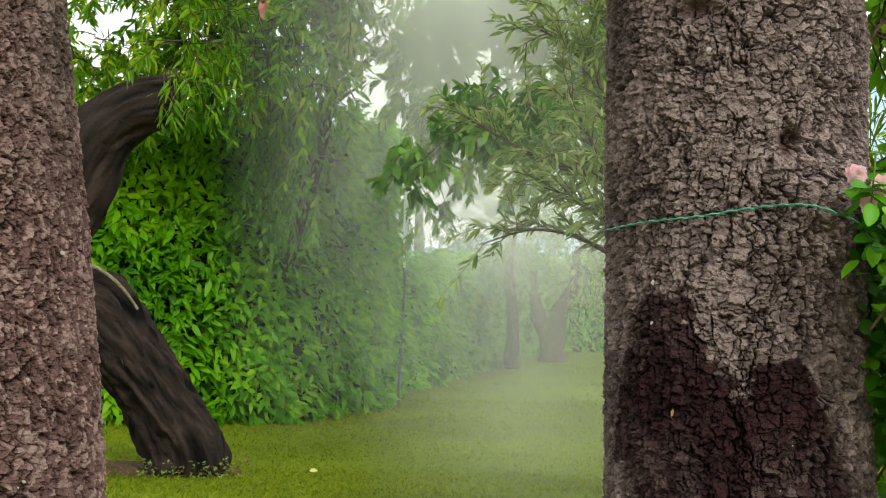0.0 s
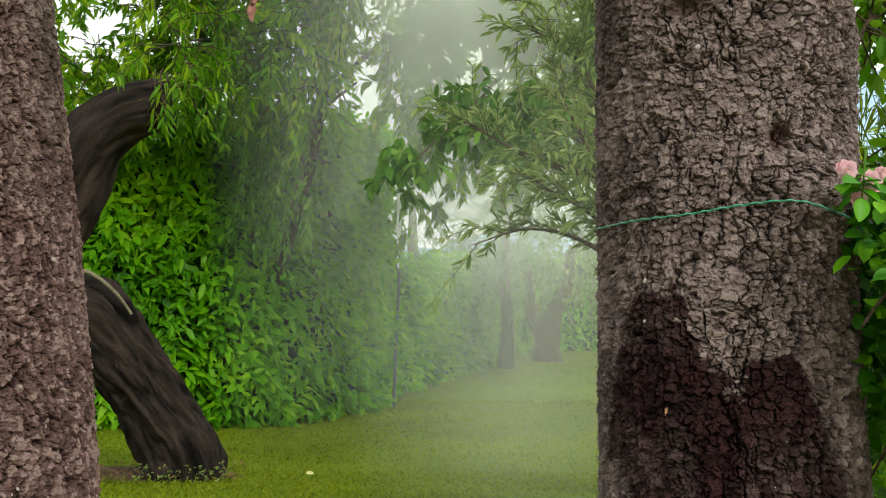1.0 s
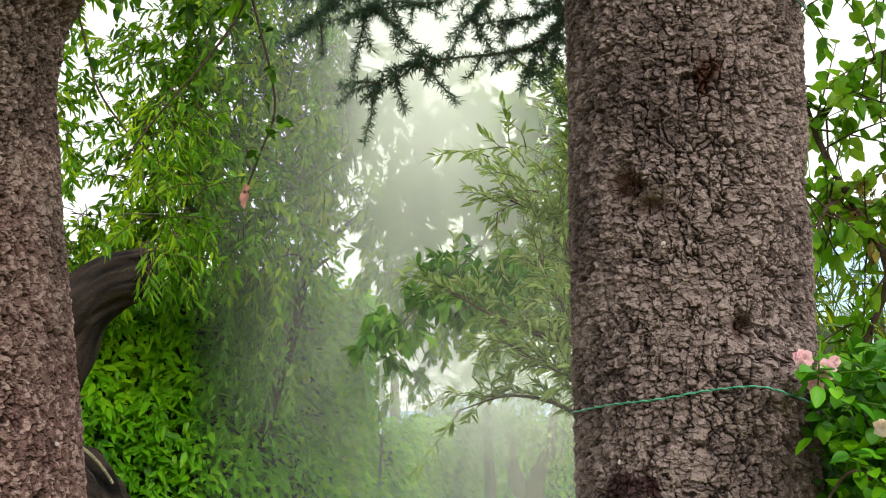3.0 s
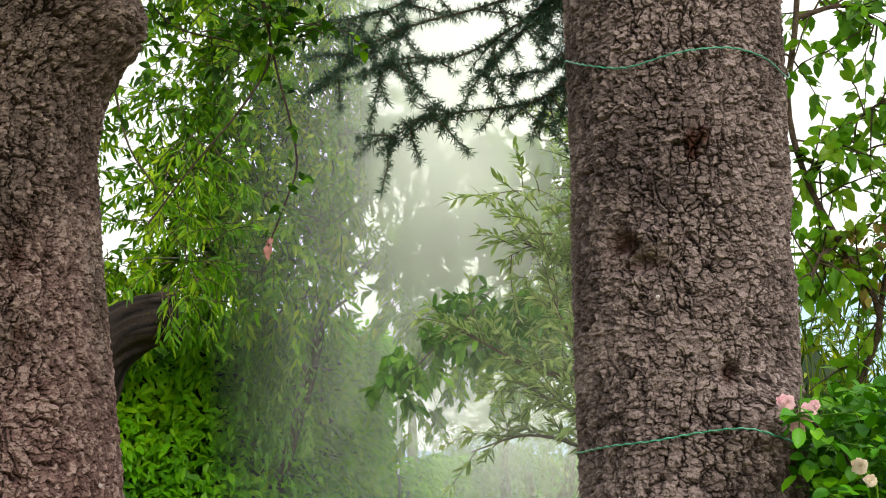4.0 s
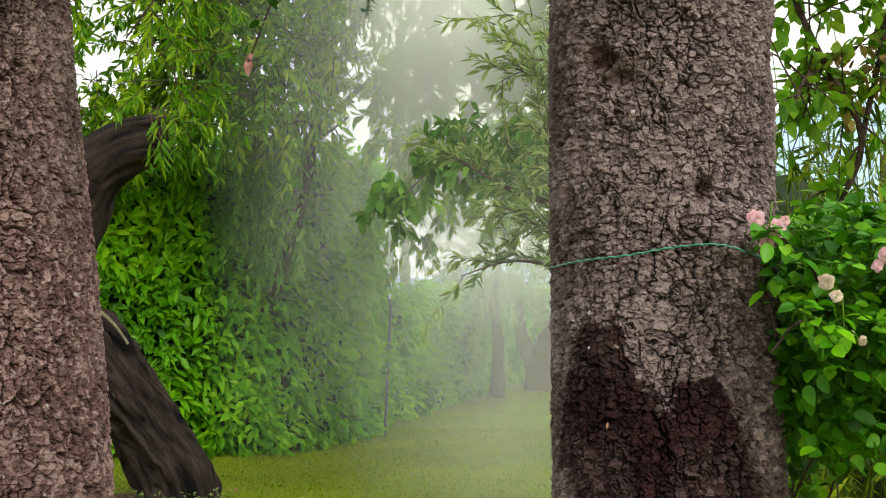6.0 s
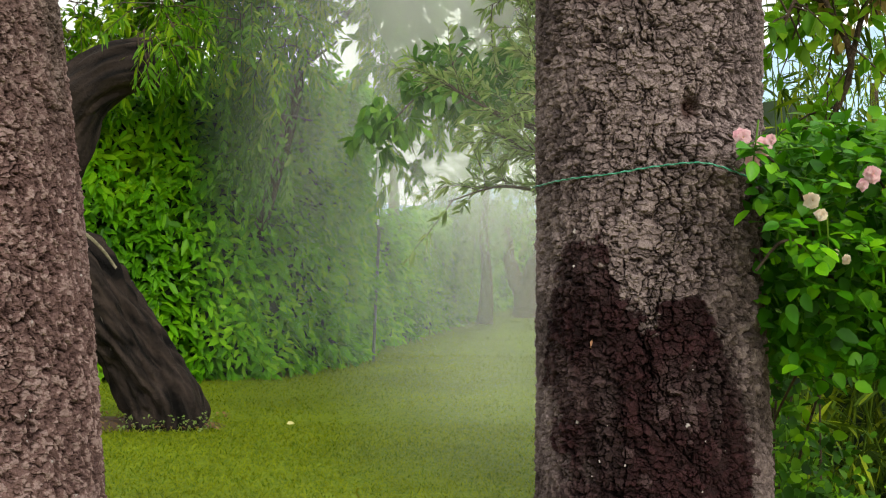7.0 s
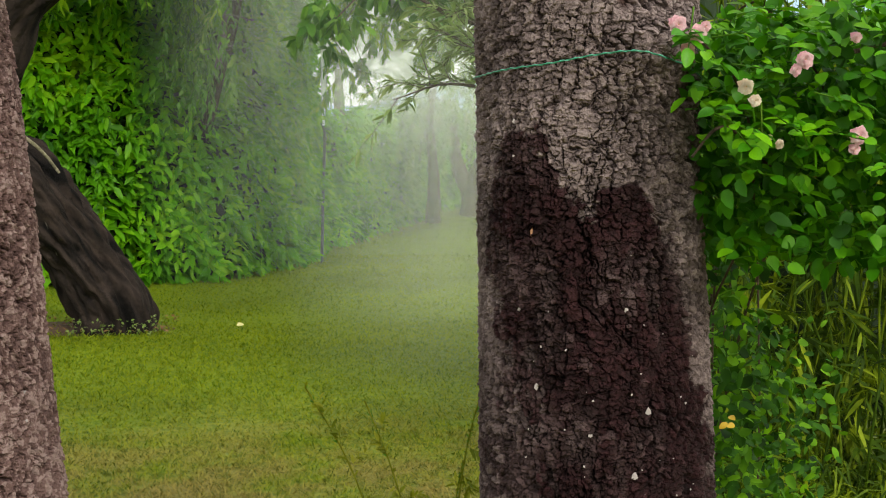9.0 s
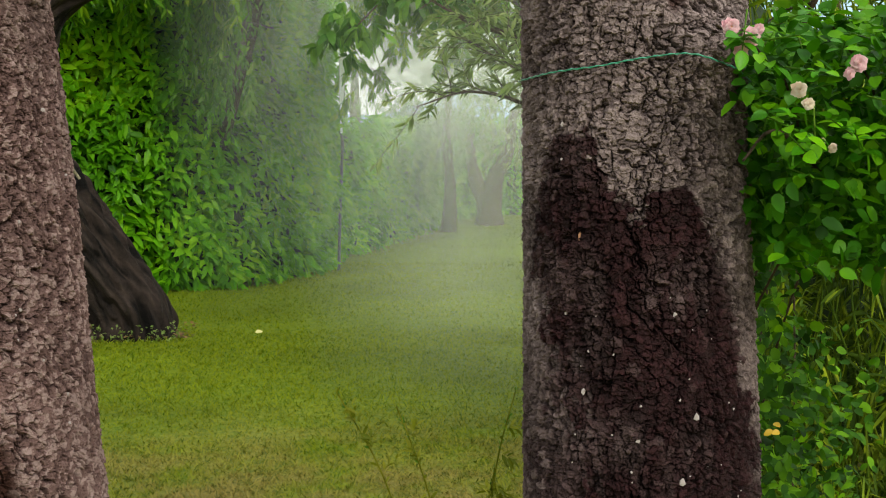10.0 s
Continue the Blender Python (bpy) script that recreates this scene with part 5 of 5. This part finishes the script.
def build_side_tree():
    """Young broad-leaved tree behind the cedar, its stem crossing the pale sky."""
    t = thing("young_tree", "young tree with a thin bent stem and broad light green leaves", "tree")
    rng = np.random.default_rng(23)
    main = [(0.86, 3.75, -0.05), (0.84, 3.7, 0.8), (0.84, 3.5, 1.5), (0.89, 3.25, 1.90), (0.945, 3.2, 2.09), (0.86, 3.2, 2.26), (0.79, 3.2, 2.41), (0.752, 3.2, 2.58), (0.78, 3.2, 2.82), (0.80, 3.2, 3.4)]
    part("stem", tubes("stem", [curve_pts(main, 70)], [(0.010, 0.007)], 8), M_TWIG, t)
    side = [[(0.945, 3.2, 2.09), (0.99, 3.2, 2.3), (1.02, 3.15, 2.6), (1.03, 3.1, 2.9)], [(0.86, 3.2, 2.26), (0.80, 3.15, 2.22), (0.76, 3.1, 2.15)], [(0.79, 3.2, 2.41), (0.9, 3.2, 2.55), (0.97, 3.15, 2.6)], [(0.78, 3.2, 2.82), (0.9, 3.2, 2.85), (1.0, 3.2, 2.8)], [(0.99, 3.2, 2.3), (1.06, 3.2, 2.36), (1.15, 3.2, 2.4)]]
    part("side_shoot_mass", tubes("side_shoot_mass", [curve_pts(s, 14) for s in side], [(0.008, 0.003)] * len(side), 5), M_TWIG, t)
    s = np.concatenate([curve_pts(b, 40)[rng.integers(6, 40, 18)] for b in side] + [curve_pts(main, 70)[rng.integers(38, 70, 30)]])
    tw = grow_twigs(s, rng.normal(0, 0.8, s.shape), rng.uniform(0.1, 0.26, len(s)), 0.6, rng, 4)
    part("twig_mass", tubes("twig_mass", tw, [(0.003, 0.001)] * len(tw), 4), M_TWIG, t, kind="stuff")
    part("foliage", leaf_mesh("foliage", *leaves_on(tw, 9, 0.046, 0.029, rng, 0.8)), M_BROAD, t, "broad light green leaves", "stuff")
    s = np.stack([rng.uniform(0.87, 1.03, 16), rng.uniform(3.1, 3.25, 16), rng.uniform(2.20, 2.32, 16)], -1)
    dry = grow_twigs(s, rng.normal(0, 0.8, s.shape), 0.10, 0.8, rng, 4)
    part("dry_foliage", leaf_mesh("dry_foliage", *leaves_on(dry, 9, 0.034, 0.018, rng, 0.8, hang=0.4)), M_DRYLEAF, t, "withered yellow-brown leaves", "stuff")


def build_rambler():
    """Rambling rose that climbs through the conifers and hangs down between them."""
    t = thing("rambling_rose", "rambling rose shoots with round dark leaves hanging between the conifers", "rose")
    rng = np.random.default_rng(27)
    lines = [[(-0.95, 2.6, 3.4), (-0.55, 3.2, 2.95), (-0.53, 3.3, 2.74), (-0.60, 3.3, 2.62), (-0.72, 3.3, 2.47), (-0.82, 3.3, 2.33)], [(-0.55, 3.2, 2.95), (-0.50, 3.3, 2.70), (-0.465, 3.3, 2.57), (-0.452, 3.3, 2.47), (-0.48, 3.3, 2.38), (-0.52, 3.3, 2.27)],
             [(-1.0, 2.5, 3.2), (-0.94, 3.2, 2.80), (-0.915, 3.3, 2.67), (-0.87, 3.3, 2.52), (-0.80, 3.3, 2.42)], [(-0.95, 2.6, 3.4), (-0.7, 3.2, 2.98), (-0.5, 3.3, 2.86), (-0.36, 3.3, 2.84)], [(-1.0, 2.6, 3.4), (-0.86, 3.2, 2.95), (-0.78, 3.3, 2.85), (-0.62, 3.3, 2.80)]]
    curves = [curve_pts(b, 40) for b in lines]
    for c, r in zip(curves, (0.006, 0.0035, 0.006, 0.005, 0.005)):
        part("shoot", tubes("shoot", [c], [(r, 0.0025)], 5), M_TWIG, t)
    s = np.concatenate([curves[0][rng.integers(10, 24, 26)], curves[3][rng.integers(14, 40, 34)], curves[4][rng.integers(14, 40, 34)], curves[1][rng.integers(6, 12, 8)], curves[2][rng.integers(8, 20, 8)]]) + rng.normal(0, 0.03, (110, 3))
    tw = grow_twigs(s, rng.normal(0, 0.8, s.shape) + (0, 0, 0.2), rng.uniform(0.05, 0.17, 110), 0.6, rng, 4)
    part("twig_mass", tubes("twig_mass", tw, [(0.002, 0.001)] * len(tw), 4), M_TWIG, t, kind="stuff")
    part("foliage", leaf_mesh("foliage", *leaves_on(tw, 10, 0.036, 0.022, rng, 0.85)), M_SHADE, t, "round dark green leaflets", "stuff")
    side = grow_twigs(np.concatenate([curves[1][12:38:3], curves[2][20:38:4], curves[0][26:38:4]]), rng.normal(0, 0.8, (17, 3)), 0.06, 0.5, rng, 4)
    part("hanging_foliage", leaf_mesh("hanging_foliage", *leaves_on(side, 7, 0.030, 0.019, rng, 0.85)), M_SHADE, t, "small dark leaflets", "stuff")
    dry = leaf_mesh("dead_bloom", *leaves_on([curves[1][-4:]], 9, 0.028, 0.018, rng, 0.6, 0.4, 0.5))
    part("dead_bloom", dry, M_PETAL_DRY, t, "withered brownish pink bloom")


def build_bamboo():
    t = thing("bamboo_clump", "dense clump of leafy bamboo and long grass along the garden edge", "bamboo")
    rng = np.random.default_rng(29)
    n = 110
    s = np.stack([1.22 + rng.random(n) * 1.9, rng.uniform(5.6, 7.4, n), np.zeros(n)], -1)
    canes = grow_twigs(s, np.stack([rng.normal(-0.02, 0.1, n), rng.normal(-0.04, 0.08, n), np.ones(n)], -1), rng.uniform(1.7, 3.1, n), 0.25, rng, 9, 0.06)
    for c in canes:
        part("cane", tubes("cane", [c], [(0.007, 0.002)], 5), M_BAMBOO, t)
    tw = []
    for c in canes:
        i = rng.integers(1, 8, 7)
        tw += grow_twigs(c[i], np.stack([rng.normal(0, 0.8, 7), rng.normal(-0.3, 0.7, 7), rng.uniform(0, 0.8, 7)], -1), 0.3, 1.2, rng, 4)
    part("foliage", leaf_mesh("foliage", *leaves_on(tw, 13, 0.17, 0.021, rng, 0.85, hang=0.25)), M_BAMBOO, t, "long narrow bamboo leaves", "stuff")
    k = 2600
    P = np.stack([1.2 + rng.random(k) * 1.4, rng.uniform(5.15, 6.2, k), np.zeros(k)], -1)
    part("long_grass", leaf_mesh("long_grass", P, rng.normal(0, 0.45, (k, 3)) + (0, 0, 1), rng.normal(0, 1, (k, 3)), rng.uniform(0.15, 0.75, k), 0.012, 0.2, 0.9), M_BAMBOO, t, "arching long grass", "stuff")
    # wavy sheet behind the canes, coloured dark in place of real shade
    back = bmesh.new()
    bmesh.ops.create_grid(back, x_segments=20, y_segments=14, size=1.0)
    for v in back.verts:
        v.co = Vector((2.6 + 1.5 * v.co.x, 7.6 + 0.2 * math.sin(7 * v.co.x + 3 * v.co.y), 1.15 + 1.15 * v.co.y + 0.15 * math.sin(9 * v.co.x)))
    part("shade_backing", back, M_CORE, t, "dark sheet behind the bamboo, its shade put into the colour")


def build_weeds():
    rng = np.random.default_rng(43)
    w = thing("weed_clump", "bright green leafy weeds growing from the lawn by the cedar", "weeds")
    n = 64
    s = np.stack([rng.uniform(-0.06, 0.26, n), rng.uniform(3.35, 3.8, n), np.zeros(n)], -1)
    st = grow_twigs(s, np.stack([rng.normal(0, 0.15, n), rng.normal(0, 0.15, n), np.ones(n)], -1), rng.uniform(0.36, 0.60, n), 0.1, rng, 6, 0.08)
    part("stem_mass", tubes("stem_mass", st, [(0.004, 0.002)] * n, 4), M_WEED, w, kind="stuff")
    part("foliage", leaf_mesh("foliage", *leaves_on(st, 44, 0.056, 0.030, rng, 0.95, 0.25)), M_WEEDLEAF, w, "toothed bright green leaves", "stuff")
    for pts in ([(0.02, 3.6, -0.02), (-0.02, 3.6, 0.5), (-0.12, 3.6, 0.80), (-0.225, 3.6, 0.985)], [(0.08, 3.6, -0.02), (0.05, 3.6, 0.6), (0.0, 3.6, 0.78), (-0.065, 3.6, 0.945)], [(0.14, 3.6, -0.02), (0.18, 3.6, 0.6), (0.215, 3.6, 0.84), (0.255, 3.6, 0.99)], [(0.1, 3.65, -0.02), (0.15, 3.6, 0.5), (0.20, 3.6, 0.78)]):
        g = thing("tall_weed", "thin tall dry yellow-green weed stalk", "weed", "tall weeds")
        c = curve_pts(pts, 30)
        part("stalk", tubes("stalk", [c], [(0.004, 0.0022)], 5), M_DRYWEED, g)
        part("foliage", leaf_mesh("foliage", *leaves_on([c[8:]] + grow_twigs(c[12:27:2], rng.normal(0, 0.8, (8, 3)) + (0, 0, 0.3), 0.06, 0.3, rng, 4), 16, 0.036, 0.009, rng, 0.8)), M_DRYWEED, g, "small dry yellow-green leaves", "stuff")
        part("seed_head", leaf_mesh("seed_head", *leaves_on([c[24:]], 22, 0.016, 0.005, rng, 0.5, 0.0)), M_WEED, g, kind="stuff")
    b = thing("flowering_weeds", "low weeds with tiny pale leaves at the foot of the old trunk", "weeds")
    n = 260
    P = np.stack([rng.uniform(-2.7, -1.95, n), rng.uniform(11.2, 11.6, n), rng.uniform(0.0, 0.14, n)], -1)
    part("foliage", leaf_mesh("foliage", P, rng.normal(0, 1, P.shape) + (0, 0, 0.3), rng.normal(0, 0.5, P.shape) + (0, 0, 1), 0.035, 0.02), M_OLIVE, b, kind="stuff")
    f = thing("fallen_leaf", "pale dry fallen leaf lying on the lawn", "leaf")
    part("blade", leaf_mesh("blade", np.array([(-1.34, 11.56, 0.05)]), np.array([(1.0, 0.2, 0.1)]), np.array([(0, -0.6, 1.0)]), 0.07, 0.05, 0.4, 0.1), M_STONE, f)


def build_soil():
    """Bare reddish soil and litter round the foot of the old trunk."""
    rng = np.random.default_rng(61)
    u, v = np.meshgrid(np.linspace(0, 1, 16), np.linspace(0, 2 * np.pi, 49)[:-1])
    r = u * (1 + 0.25 * (vnoise(np.cos(v) * 2 + 4, np.sin(v) * 2 + 4, 6.0) - 0.5))
    X, Y = -2.75 + 0.85 * r * np.cos(v), 11.75 + 0.5 * r * np.sin(v)
    Z = ground_z(X, Y) + 0.035 * (1 - u) + 0.012 * (vnoise(X * 14, Y * 14, 2.0) - 0.3) - 0.02 * (u > 0.97)
    i, j = np.meshgrid(np.arange(48), np.arange(15), indexing="ij")
    Q = np.stack([i * 16 + j, i * 16 + j + 1, ((i + 1) % 48) * 16 + j + 1, ((i + 1) % 48) * 16 + j], -1).reshape(-1, 4)
    part("soil_patch", mesh_np("soil_patch", np.stack([X, Y, Z], -1).reshape(-1, 3), Q), M_SOIL, None, "bare reddish brown soil under the old trunk", "structure")["category"] = "soil"
    n = 160
    P = np.stack([rng.uniform(-3.4, -1.9, n), rng.uniform(11.25, 12.2, n), np.full(n, 0.05)], -1)
    litter = part("leaf_litter", leaf_mesh("leaf_litter", P, rng.normal(0, 1, P.shape) * (1, 1, 0.2), rng.normal(0, 0.3, P.shape) + (0, 0, 1), 0.05, 0.025), M_LITTER, None, "dry brown fallen leaves on the soil", "stuff")
    litter["category"] = "leaf litter"


build_soil()
build_rose()
build_climber()
build_side_tree()
build_rambler()
build_bamboo()
build_weeds()


# ---------------------------------------------------------------- distance
def build_hill():
    xs = np.linspace(-200, 900, 60)
    top = 18 + 80 / (1 + np.exp(-(xs - 95) / 22)) + 4 * np.sin(xs / 31) + 2 * np.sin(xs / 9)
    V = np.concatenate([np.c_[xs, np.full(60, 600.0), np.full(60, -5.0)], np.c_[xs, np.full(60, 640.0), top * 0.6], np.c_[xs, np.full(60, 700.0), top * 1.14], np.c_[xs, np.full(60, 900.0), np.full(60, -5.0)]])
    i, j = np.meshgrid(np.arange(3), np.arange(59), indexing="ij")
    Q = np.stack([i * 60 + j, i * 60 + j + 1, (i + 1) * 60 + j + 1, (i + 1) * 60 + j], -1).reshape(-1, 4)
    part("backdrop", mesh_np("backdrop", V, Q), M_HILL, None, "distant hillside with blue haze put into its colour", "structure")["category"] = "hill"


build_hill()
